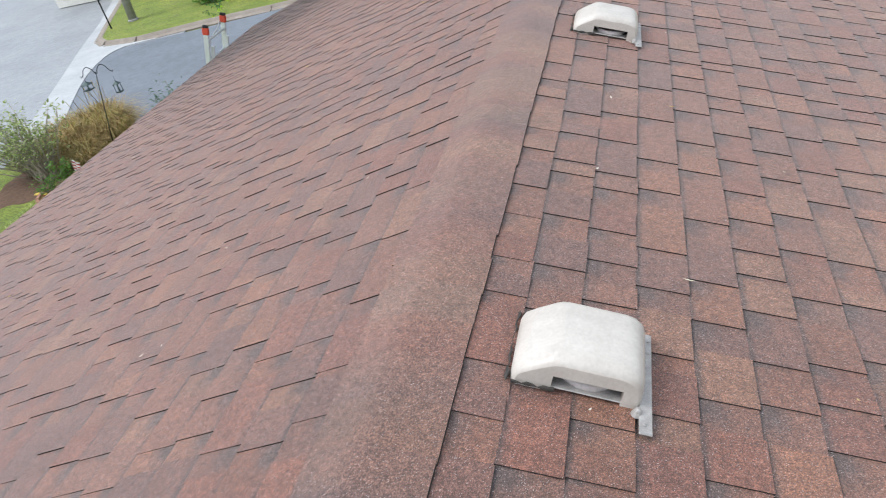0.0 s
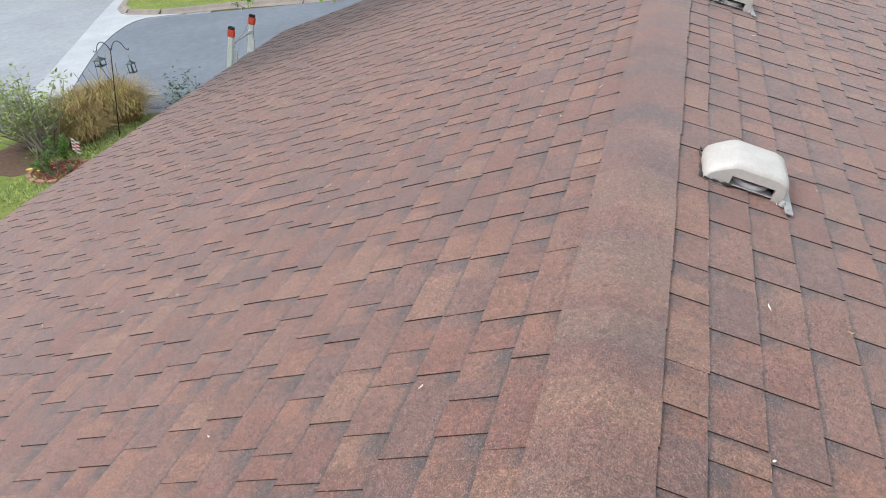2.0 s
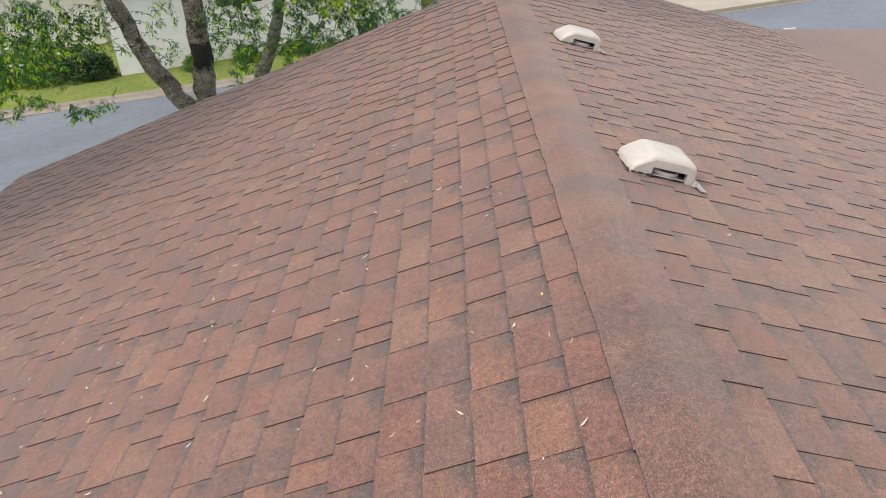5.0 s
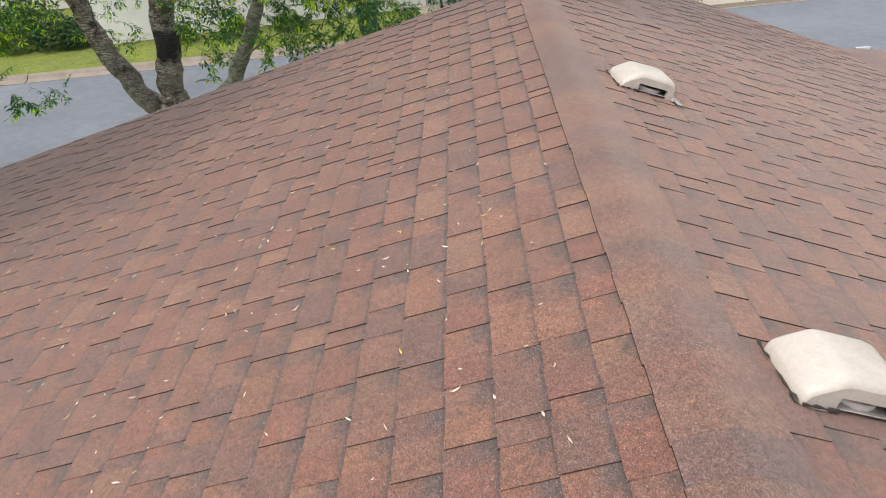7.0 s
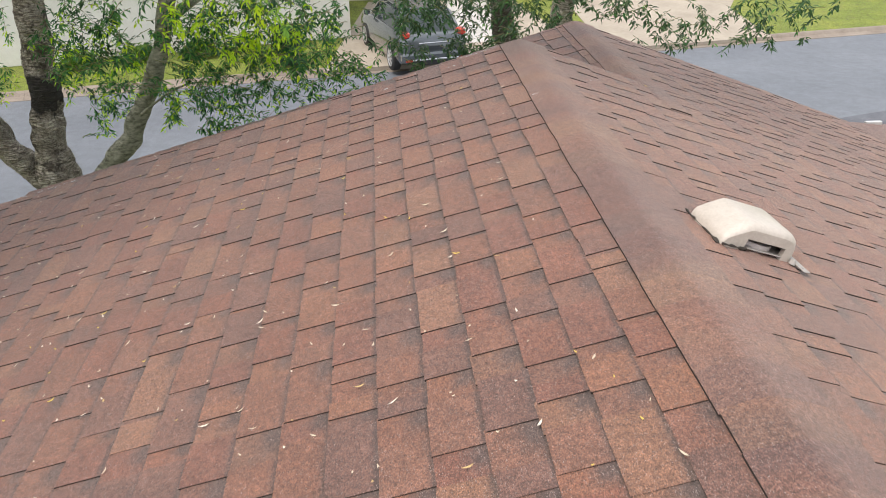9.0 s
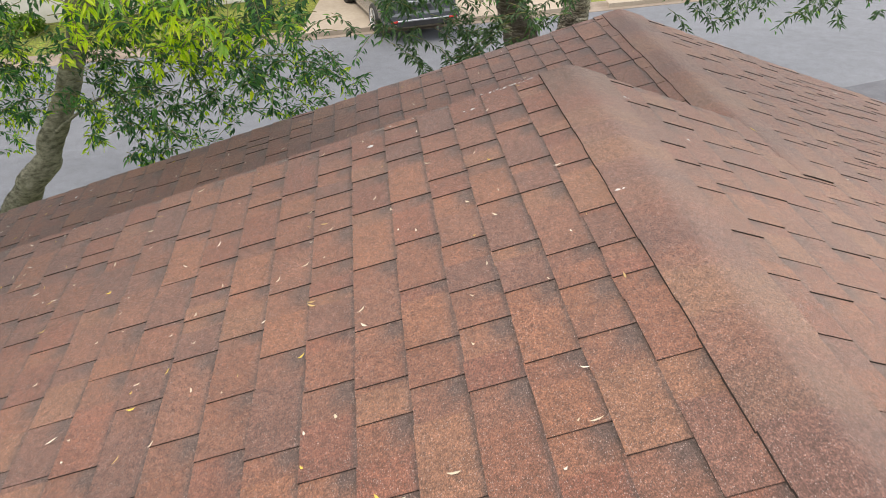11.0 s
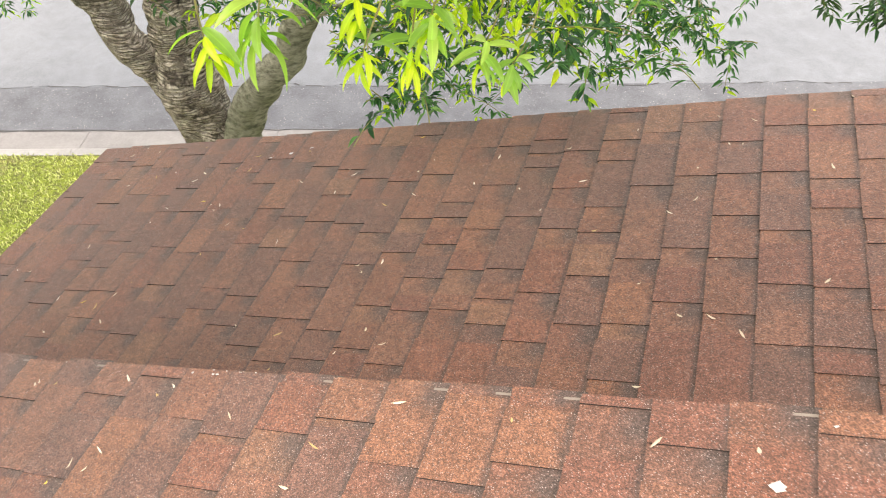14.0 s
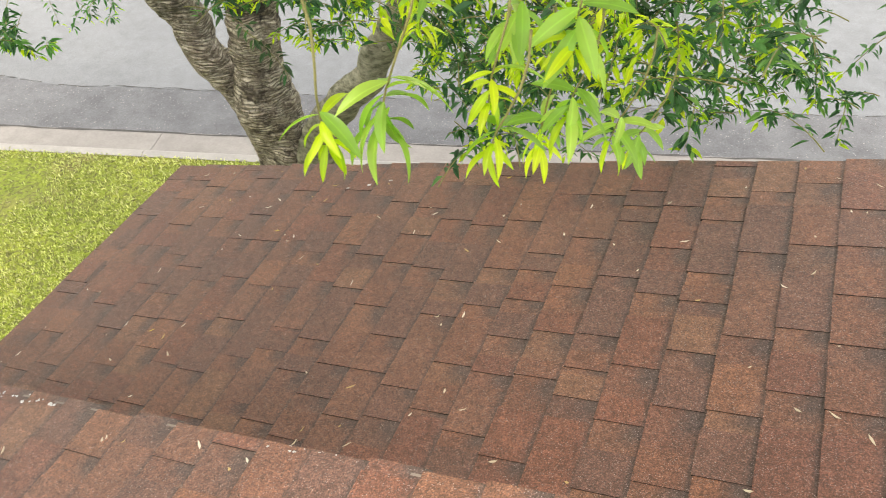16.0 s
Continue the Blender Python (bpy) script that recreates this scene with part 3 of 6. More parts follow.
def cap_mesh(left_w, right_w, run):
    """One ridge cap shingle, 0.145 m showing, bent over the ridge, thicker at its far butt end."""
    b, k = Buf(), 12
    xs = [-left_w + (left_w + right_w) * i / k for i in range(k + 1)]
    vs = []
    for y, h in ((0.0, 0.0070), (run, 0.0092)):
        for lift in (h, 0.001):
            vs += [(x, y, ridge_profile(0, 0, x) + lift) for x in xs]
    q = k + 1
    fs, sl, uv = [], [], [(i / k, 0.3) for _ in range(4) for i in range(q)]
    for i in range(k):
        fs.append((i, i + 1, 2 * q + i + 1, 2 * q + i)), sl.append(0)
        fs.append((2 * q + i, 2 * q + i + 1, 3 * q + i + 1, 3 * q + i)), sl.append(1)
        fs.append((q + i, q + i + 1, i + 1, i)), sl.append(1)
    fs += [(0, 2 * q, 3 * q, q), (k, q + k, 3 * q + k, 2 * q + k)]
    sl += [1, 1]
    for f, sm in zip(fs, sl):
        b.add([vs[j] for j in f], [tuple(range(len(f)))], sm, [uv[j] for j in f]) if sm else None
    top = [f for f, sm in zip(fs, sl) if sm == 0]
    b.add(vs, top, 0, uv)
    sl = b.m
    me = b.data("ridge_cap", ["cap", "edge"])
    me.polygons.foreach_set("use_smooth", [s == 0 for s in sl])
    return me


# decks
roof_left = deck("roof_left", [LEFT.at(0, BACK_Y), LEFT.at(0, RAKE_Y - 0.01), LEFT.at(LEFT.x(EAVE_X + 0.02), RAKE_Y - 0.01), LEFT.at(LEFT.x(EAVE_X + 0.02), BACK_Y)], 0.13,
                 "reddish brown asphalt shingle slope of the house")
roof_right = deck("roof_right", [RIGHT.at(RIGHT.x(LOW_X), LOW_RAKE_Y - 0.01), RIGHT.at(RIGHT.x(LOW_X), RAKE_Y - 0.02), RIGHT.at(0, RAKE_Y - 0.02), RIGHT.at(0, BACK_Y),
                                 RIGHT.at(RIGHT.x(FLAT_X), BACK_Y), RIGHT.at(RIGHT.x(FLAT_X), LOW_RAKE_Y - 0.01)], 0.13, "brown asphalt shingle slope with roof vents")
roof_low = deck("roof_low", [LOW.at(0, RAKE_Y - 0.55), LOW.at(0, LOW_RAKE_Y - 0.01), LOW.at(LOW.x(LOW_EAVE_X + 0.02), LOW_RAKE_Y - 0.01), LOW.at(LOW.x(LOW_EAVE_X + 0.02), RAKE_Y - 0.55)], 0.13,
                "lower shingle slope under the upper rake")
flat_z = RIDGE_Z - TAN_R * FLAT_X
b = Buf()
FLAT_FALL = 0.10
for x0, x1, lift in ((FLAT_X - 0.06, 4.0, 0.003), (3.96, 4.95, 0.004), (4.91, 5.9, 0.009), (5.86, 7.2, 0.004)):
    za, zb = flat_z - FLAT_FALL * (x0 - FLAT_X) + lift, flat_z - FLAT_FALL * (x1 - FLAT_X) + lift
    vs = [(x0, BACK_Y, za), (x1, BACK_Y, zb), (x1, LOW_RAKE_Y, zb), (x0, LOW_RAKE_Y, za)]
    vs += [(p[0], p[1], p[2] - 0.006) for p in vs]
    b.add(vs, [(0, 1, 2, 3), (0, 4, 5, 1), (1, 5, 6, 2), (2, 6, 7, 3), (3, 7, 4, 0)])
roof_flat = deck("roof_flat", [(FLAT_X, BACK_Y, flat_z - 0.008), (7.2, BACK_Y, flat_z - FLAT_FALL * 3.98 - 0.008), (7.2, LOW_RAKE_Y, flat_z - FLAT_FALL * 3.98 - 0.008), (FLAT_X, LOW_RAKE_Y, flat_z - 0.008)], 0.12,
                 "low-pitched brown rolled roofing with lap seams")
part("rolled_sheet", b, ["rolled"], roof_flat)
# pale metal at the front edge of the rolled roofing
b = Buf()
for x0, x1 in ((3.57, 3.72), (4.9, 5.3)):
    z = flat_z - FLAT_FALL * (x0 - FLAT_X)
    b.box(x0, x1, LOW_RAKE_Y - 0.03, LOW_RAKE_Y + 0.01, z - 0.02, z + 0.018)
part("edge_flashing", b, ["drip"], roof_flat, "bare pale metal edge flashing")
# walls that carry the roofs
walls = [("wall_left", -5.05, -4.9, BACK_Y + 0.3, 11.1, 2.72), ("wall_low_left", -3.62, -3.47, 11.1, 12.95, 2.62), ("wall_front", -3.47, 6.7, 12.8, 12.95, 2.62),
         ("wall_right", 6.7, 6.85, BACK_Y + 0.3, 12.95, 2.55), ("wall_back", -4.9, 6.7, BACK_Y + 0.3, BACK_Y + 0.45, 2.55)]
for name, x0, x1, y0, y1, z1 in walls:
    tagged(part(name, Buf().box(x0, x1, y0, y1, -0.14, z1), ["wall"]), "pale stuccoed house wall", "wall", kind="structure")
b = Buf()
for y0, y1 in ((11.05, 11.2), (BACK_Y + 0.28, BACK_Y + 0.43)):
    vs = [(-5.0, y, -0.1) for y in (y0, y1)] + [(-5.0, y, RIDGE_Z - TAN_L * 5.0 - 0.15) for y in (y0, y1)] + [(0, y, RIDGE_Z - 0.15) for y in (y0, y1)]
    vs += [(FLAT_X, y, flat_z - 0.15) for y in (y0, y1)] + [(FLAT_X, y, -0.1) for y in (y0, y1)]
    b.add(vs, [(0, 2, 4, 6, 8), (9, 7, 5, 3, 1), (0, 1, 3, 2), (2, 3, 5, 4), (4, 5, 7, 6), (6, 7, 9, 8)])
tagged(part("wall_gable", b, ["wall"]), "gable wall between the two roof levels", "wall", kind="structure")
b = Buf()
vs = [(x, y, z) for y in (12.82, 12.94) for x, z in ((-3.5, 2.45), (-3.5, LOW_Z - TAN_W * 4.286 - 0.14), (LOW_X, LOW_Z - 0.14), (FLAT_X, flat_z - 0.14), (6.8, flat_z - 0.45), (6.8, 2.4))]
b.add(vs, [(0, 1, 2, 3, 4, 5), (11, 10, 9, 8, 7, 6)] + [(j, 6 + j, 6 + (j + 1) % 6, (j + 1) % 6) for j in range(6)])
tagged(part("wall_gable_low", b, ["wall"]), "gable wall under the lower roof", "wall", kind="structure")

# drip edges under the shingles at rakes and eaves
b = Buf()


def drip(b, p, q):
    p, q = Vector(p), Vector(q)
    for dz0, dz1, out in ((0.002, -0.055, 0.0),):
        n = (q - p).cross(Vector((0, 0, 1))).normalized() * 0.006
        vs = [p + Vector((0, 0, dz0)), q + Vector((0, 0, dz0)), q + Vector((0, 0, dz1)), p + Vector((0, 0, dz1))]
        vs += [w + n for w in vs]
        b.add(vs, [(0, 1, 2, 3), (7, 6, 5, 4), (0, 4, 5, 1), (1, 5, 6, 2), (2, 6, 7, 3), (3, 7, 4, 0)])


drip(b, LEFT.at(0, RAKE_Y), LEFT.at(LEFT.x(EAVE_X), RAKE_Y))
drip(b, LEFT.at(LEFT.x(EAVE_X), RAKE_Y), LEFT.at(LEFT.x(EAVE_X), BACK_Y))
drip(b, LOW.at(0, LOW_RAKE_Y), LOW.at(LOW.x(LOW_EAVE_X), LOW_RAKE_Y))
drip(b, LOW.at(LOW.x(LOW_EAVE_X), LOW_RAKE_Y), LOW.at(LOW.x(LOW_EAVE_X), RAKE_Y - 0.5))
drip(b, RIGHT.at(RIGHT.x(FLAT_X), LOW_RAKE_Y), RIGHT.at(RIGHT.x(LOW_X), LOW_RAKE_Y))
drip(b, RIGHT.at(RIGHT.x(LOW_X), RAKE_Y), RIGHT.at(0, RAKE_Y))
tagged(part("drip_edge", b, ["trim"]), "thin brown metal drip edge along rakes and eaves", "trim", kind="structure")

# ---- roof vents ----


def vent_mesh_parts():
    """Hooded vent: x runs down the slope, y along the ridge, z off the roof."""
    outline = [(0.0, 0.0), (0.001, 0.022), (0.008, 0.038), (0.034, 0.058), (0.078, 0.086), (0.090, 0.092), (0.108, 0.095), (0.250, 0.094), (0.275, 0.089),
               (0.293, 0.077), (0.302, 0.060), (0.306, 0.038), (0.308, 0.0)]
    c = Vector((0.155, 0, 0.0))
    hood, rows, k = Buf(), [], len(outline)
    deep = 0.228
    for y, s in ((0.0, 0.80), (0.003, 0.87), (0.010, 0.935), (0.021, 0.982), (0.036, 1.0), (deep - 0.024, 1.0), (deep - 0.010, 0.96), (deep - 0.003, 0.90), (deep, 0.84)):
        rows.append([(c.x + (a - c.x) * (0.6 + s * 0.4), y, h * s * 0.93) for a, h in outline])
    vs = [p for row in rows for p in row]
    fs = [(i * k + j, i * k + j + 1, (i + 1) * k + j + 1, (i + 1) * k + j) for i in range(8) for j in range(k - 1)]
    hood.add(vs, fs)
    # end walls with a rectangular mouth
    for y, row, flip in ((0.0, rows[0], False), (deep, rows[-1], True)):
        m0, m1, mh = 0.096, 0.258, 0.041
        inner = [(m0, y, 0.0), (m0, y, mh), (m1, y, mh), (m1, y, 0.0)]
        vs, q = row + inner, len(row)
        fs = [(0, 1, 2, 3, q + 1, q), (3, 4, 5, 6, 7, 8, q + 2, q + 1), (8, 9, 10, 11, 12, q + 3, q + 2)]
        if not flip:
            fs = [tuple(reversed(f)) for f in fs]
        hood.add(vs, [tuple(reversed(f)) for f in fs])
        # lip of the mouth, folded inwards
        d = -0.02 if flip else 0.02
        lip = inner + [(p[0], p[1] + d, p[2]) for p in inner]
        hood.add(lip, [(0, 1, 5, 4), (1, 2, 6, 5), (2, 3, 7, 6)])
    # dark block in the mouth, its colour standing in for the shade inside
    inside = Buf().box(0.086, 0.262, 0.075, 0.206, 0.004, 0.050)
    collar = Buf().lathe([(0.080, 0.0), (0.080, 0.022), (0.077, 0.027), (0.070, 0.026)], 28, 0, pose(0.176, 0.092, 0.004) @ Matrix.Diagonal((0.96, 1.0, 0.85, 1)))
    flange = Buf().box(0.02, 0.300, 0.0, 0.238, 0.010, 0.0135, bevel=0.002)
    flange.box(0.300, 0.331, -0.082, 0.262, 0.0102, 0.0145, bevel=0.002)
    for px, py in ((0.322, 0.235), (0.322, 0.19), (0.312, -0.055)):
        flange.lathe([(0.006, 0.0135), (0.005, 0.016), (0.001, 0.017)], 8, 0, pose(px, py, 0))
    tar = Buf()
    path = [(-0.006 + rng.uniform(-0.004, 0.003), -0.006 + 0.262 * i / 18, 0.008) for i in range(19)]
    tar.tube(path, [max(0.0008, rng.gauss(0.0016, 0.0026)) for _ in path], 6)
    path = [(0.004 + 0.10 * i / 8, -0.006 + rng.uniform(-0.003, 0.003), 0.010) for i in range(9)]
    tar.tube(path, [max(0.0012, rng.gauss(0.0036, 0.0024)) for _ in path], 6)
    drip = Buf().lathe([(0.014, 0.0), (0.012, 0.006), (0.008, 0.014), (0.003, 0.017)], 10, 0, pose(0.296, -0.02, 0.008))
    return hood, inside, collar, flange, tar, drip


vent = thing("roof_vent", "cream painted metal roof vent hood with sealed flange", "roof vent", "roof vents along the ridge")
hood, inside, collar, flange, tar, dab = vent_mesh_parts()
part("hood", hood, ["vent"], vent, "weathered cream hood", smooth=True)
part("mouth", inside, ["vent_dark"], vent, "shaded vent opening")
part("collar", collar, ["collar"], vent, "round grey collar", smooth=True)
part("flange", flange, ["flange"], vent, "bare metal flange")
part("sealant", tar, ["sealant"], vent, "black cracked roofing sealant")
part("sealant_dab", dab, ["flange"], vent, "grey sealant dab")


def vent_pose(y, x=0.275):
    d, n = RIGHT.d, RIGHT.n
    p = RIGHT.at(RIGHT.x(x), y, 0.004)
    return Matrix(((d.x, 0, n.x, p.x), (d.y, 1, n.y, p.y), (d.z, 0, n.z, p.z), (0, 0, 0, 1))) 


vent.matrix_basis = vent_pose(1.424, 0.258) @ Matrix.Diagonal((1.0, 1.0, 1.17, 1))
for x, y, turn in ((0.238, 3.866, 1.0), (0.226, 6.385, 4.0), (0.246, 8.868, 6.5)):
    copy_thing(vent, vent_pose(y, x) @ pose(0, 0, 0, 0, 0, turn))

# ---- leaf litter on the roofs ----


def litter(slopes):
    b, r = Buf(), random.Random(5)
    for slope, x0, x1, y0, y1, count, power in slopes:
        for _ in range(count):
            y = y0 + (y1 - y0) * r.random() ** power
            p = slope.at(slope.x(r.uniform(x0, x1)), y, 0.0115)
            l, w, a = 0.005 + 0.015 * r.random() ** 1.5, r.uniform(0.0018, 0.004), r.uniform(0, 6.28)
            m = slope.matrix(0, 0, 0).to_3x3() @ Matrix.Rotation(a, 3, "Z")
            c = r.uniform(0.001, 0.006)
            vs = [(-l, 0, c), (-l * 0.3, w, 0), (0, 0, 0.002), (-l * 0.3, -w, 0), (l * 0.4, w * 0.8, 0.001), (l, 0, c), (l * 0.4, -w * 0.8, 0.001)]
            b.add([p + m @ Vector(v) for v in vs], [(0, 3, 2, 1), (1, 2, 4), (2, 3, 6), (2, 6, 5, 4)])
    return b


tagged(part("leaf_litter", litter([(LEFT, -5.4, -0.2, 6.0, 11.4, 480, 0.6), (LEFT, -3.6, -0.5, 5.5, 9.5, 130, 0.9), (LEFT, -5.4, -0.2, 0.5, 6.0, 90, 0.6), (LEFT, -5.2, -0.2, 4.0, 9.0, 210, 0.8), (LOW, -3.9, 0.4, 11.5, 13.25, 120, 1.0),
                                   (RIGHT, 0.4, 3.0, 0.8, 13.0, 60, 1.0), (LEFT, -3.2, -0.3, 9.0, 11.3, 30, 1.0)]), ["litter"]),
       "small pale dry leaves scattered on the shingles", "leaf litter", kind="stuff")


def dabs(spots):
    b, r = Buf(), random.Random(9)
    for slope, x, y, size in spots:
        for _ in range(r.choice((1, 2, 2, 3))):
            p = slope.at(slope.x(x + r.gauss(0, size * 0.8)), y - abs(r.gauss(0, size * 0.3)), 0.0112 + r.uniform(0, 0.001))
            m = Matrix.Translation(p) @ slope.matrix(0, 0, 0).to_3x3().to_4x4()
            k, q = 9, size * r.uniform(0.2, 0.62)
            ring = [(q * r.uniform(0.4, 1.1) * math.cos(6.283 * j / k), q * r.uniform(0.5, 1.5) * math.sin(6.283 * j / k), 0) for j in range(k)]
            b.add([m @ Vector(v) for v in ring] + [m @ Vector((0, 0, 0.003))], [(j, (j + 1) % k, k) for j in range(k)])
    return b


spots = [(LEFT, -0.17 - 0.022 * i, RAKE_Y - 0.004 - 0.004 * (i % 3), 0.008 + 0.005 * (i % 2)) for i in range(10)]
spots += [(LEFT, -0.66 - 0.1 * i, RAKE_Y - 0.02, 0.012) for i in range(2)]
spots += [(LEFT, -3.20 + 0.05 * i, RAKE_Y - 0.008 - 0.01 * (i % 2), 0.009 + 0.004 * (i % 3)) for i in range(7)] + [(LEFT, -2.05, RAKE_Y - 0.006, 0.008), (LEFT, -2.12, RAKE_Y - 0.006, 0.008)]
spots += [(LEFT, -3.28 + 0.055 * i, RAKE_Y + 0.004 - 0.006 * (i % 3), 0.005 + 0.003 * (i % 3)) for i in range(9)] + [(LEFT, -2.06 + 0.04 * i, RAKE_Y + 0.006, 0.004) for i in range(4)]
spots += [(LEFT, -0.43, 11.32, 0.016), (LEFT, -0.85, 11.28, 0.018), (LOW, -2.75, 13.1, 0.017), (LOW, -2.83, 13.07, 0.013), (LOW, -2.65, 13.13, 0.010), (RIGHT, 0.16, 11.2, 0.013), (RIGHT, 0.3, 10.9, 0.014), (LEFT, -0.1, 10.4, 0.02)]
tagged(part("bird_dropping", dabs(spots), ["white_dab"]), "white droppings and paint flecks near the rake", "droppings", kind="stuff")

# ---- ground, streets, kerbs ----
ROAD_Z = -0.13


def near_kerb(x):
    return 15.81 + (0.30 if x > -9.3 else 0.11) * (x + 9.3)


def far_kerb(x):
    return 24.95 + 0.19 * (x + 9.8)


tagged(part("ground", Buf().box(-400, 400, -400, 400, -0.6, -0.17), ["lawn"]), "grassy ground reaching the horizon", "ground", kind="structure")
tagged(part("street", Buf().slab([(-14.5, near_kerb(-14.5)), (-9.3, near_kerb(-9.3)), (60, near_kerb(60)), (60, far_kerb(60) + 2), (-18.5, far_kerb(-18.5))], -0.3, ROAD_Z), ["asphalt"]),
       "grey asphalt residential street", "street", kind="structure")
tagged(part("side_street", Buf().slab([(-13.76, 14.95), (-12.94, 17.36), (-15.13, 24.6), (-18.16, 27.2), (-36.9, 66), (-90, 66), (-60, 2), (-18.0, 2), (-17.3, 8)], -0.3, ROAD_Z - 0.004), ["asphalt_pale"]),
       "wide grey asphalt side street", "street", kind="structure")
# older, rougher strip of asphalt along the near kerb
tagged(part("road_edge", Buf().slab([(-12.5, near_kerb(-12.5)), (-9.3, near_kerb(-9.3)), (40, near_kerb(40)), (40, near_kerb(40) + 0.97), (-9.3, near_kerb(-9.3) + 0.97), (-12.5, near_kerb(-12.5) + 0.97)], ROAD_Z - 0.02, ROAD_Z + 0.005), ["old_asphalt"]),
       "worn gritty asphalt strip beside the kerb", "road", kind="structure")
b, r = Buf(), random.Random(3)
pts = []
for i in range(170):
    x = -12.4 + 0.08 * i
    pts.append((x, near_kerb(x) + 0.97 + 0.10 * noise.noise(Vector((x * 1.7, 3.0, 0))) + 0.018 * r.uniform(-1, 1)))
for (x0, y0), (x1, y1) in zip(pts, pts[1:]):
    w = r.uniform(0.002, 0.011)
    if r.random() < 0.22:
        continue
    b.add([(x0, y0 - w, ROAD_Z + 0.009), (x1, y1 - w, ROAD_Z + 0.009), (x1, y1 + w, ROAD_Z + 0.009), (x0, y0 + w, ROAD_Z + 0.009)], [(0, 1, 2, 3)])
tagged(part("road_crack", b, ["crack"]), "dark ragged crack along the old asphalt", "crack", kind="structure")
b = Buf()
pts = [(-12.0 + 0.16 * i, near_kerb(-12.0 + 0.16 * i) + 0.012 + 0.012 * r.uniform(-1, 1), r.uniform(0.006, 0.022)) for i in range(240)]
for (x0, y0, w0), (x1, y1, w1) in zip(pts, pts[1:]):
    b.add([(x0, y0 - w0, ROAD_Z + 0.0135), (x1, y1 - w1, ROAD_Z + 0.0135), (x1, y1 + w1, ROAD_Z + 0.0135), (x0, y0 + w0, ROAD_Z + 0.0135)], [(0, 1, 2, 3)])
tagged(part("kerb_joint", b, ["crack"]), "dark gritty joint between gutter and asphalt", "joint", kind="structure")
# concrete valley gutter across the mouth of the street
gutter = [(-13.95, 15.46), (-14.64, 16.69), (-15.48, 18.25), (-16.17, 19.59), (-16.75, 20.85), (-17.13, 21.91), (-17.32, 22.82), (-17.3, 23.3), (-17.1, 23.65), (-16.5, 23.85), (-15.8, 23.95), (-17.2, 24.05), (-18.09, 24.3), (-18.97, 24.9), (-20.12, 27.3), (-25.32, 38.3), (-26.49, 38.7), (-21.19, 28.2), (-19.51, 24.44), (-16.58, 18.29), (-15.33, 15.57)]
tagged(part("valley_gutter", Buf().slab(gutter, ROAD_Z - 0.1, ROAD_Z + 0.02), ["gutter_concrete"]), "pale concrete valley gutter across the side street", "gutter", kind="structure")


def kerb_run(name, points, inside, label, width=0.62, mat="concrete"):
    """A rolled concrete kerb and gutter pan along points; inside: +1 when the lawn lies to the left of the run."""
    prof = [(0.0, -0.005), (0.10, 0.0), (0.14, -0.02), (0.21, -0.085), (0.30, -0.105), (width, -0.122), (width, -0.3), (0.0, -0.3)]
    host = thing(name, label, "kerb", kind="structure")
    pts = [Vector((*p, 0)) for p in points]
    cum, pieces = 0.0, []
    for p, q in zip(pts, pts[1:]):
        n = max(1, round((q - p).length / 2.6))
        pieces += [(p.lerp(q, i / n), p.lerp(q, (i + 1) / n)) for i in range(n)]
    for p, q in pieces:
        d = (q - p).normalized()
        out = Vector((d.y, -d.x, 0)) * inside
        b = Buf()
        gap = 0.003
        vs = [a + out * o + Vector((0, 0, z)) for a in (p + d * gap, q - d * gap) for o, z in prof]
        k = len(prof)
        fs = [(j, (j + 1) % k, k + (j + 1) % k, k + j) for j in range(k)] + [tuple(range(k - 1, -1, -1)), tuple(range(k, 2 * k))]
        if inside < 0:
            fs = [tuple(reversed(f)) for f in fs]
        b.add(vs, fs, [0, 0, 1, 1, 1, 1] + [0] * (len(fs) - 6))
        part("kerb_section", b, [mat, "gutter_pan" if mat == "concrete" else mat], host)
    return host


NEAR = [(-14.06, 14.1), (-13.07, 14.75), (-12.0, near_kerb(-12.0) - 0.62), (-9.3, near_kerb(-9.3) - 0.62), (-3.0, near_kerb(-3.0) - 0.62), (9.0, near_kerb(9.0) - 0.62), (26.0, near_kerb(26.0) - 0.62)]
kerb_run("kerb_near", NEAR, -1, "rolled concrete kerb and gutter beside the lawn")
FAR = [(26.0, far_kerb(26.0) + 0.62), (7.0, far_kerb(7.0) + 0.62), (-12.0, far_kerb(-12.0) + 0.62), (-14.6, 24.85), (-16.9, 24.3), (-18.3, 24.5), (-19.0, 25.2), (-20.0, 27.2), (-25.2, 38.0)]
kerb_run("kerb_far", FAR, -1, "weathered concrete kerb along the far side of the street", 0.45, "kerb_old")
yard = [(-14.06, 14.1), (-13.07, 14.75), (-12.0, near_kerb(-12.0) - 0.62), (-9.3, near_kerb(-9.3) - 0.62), (26.0, near_kerb(26.0) - 0.62), (26.0, -40), (-14.3, -40), (-22, -20), (-19, 8)]
tagged(part("lawn_near", Buf().slab(list(reversed(yard)), -0.4, -0.01), ["lawn"]), "yellow-green mown lawn beside the house", "lawn", kind="structure")
tagged(part("lawn_far", Buf().slab([(26.0, far_kerb(26.0) + 0.62), (120, 70), (120, 300), (-150, 300), (-25.2, 38.0), (-20.0, 27.2), (-19.0, 25.2), (-18.3, 24.5), (-16.9, 24.3), (-14.6, 24.85), (-12.0, far_kerb(-12.0) + 0.62)], -0.4, -0.012), ["lawn"]),
       "bright green lawn across the street", "lawn", kind="structure")
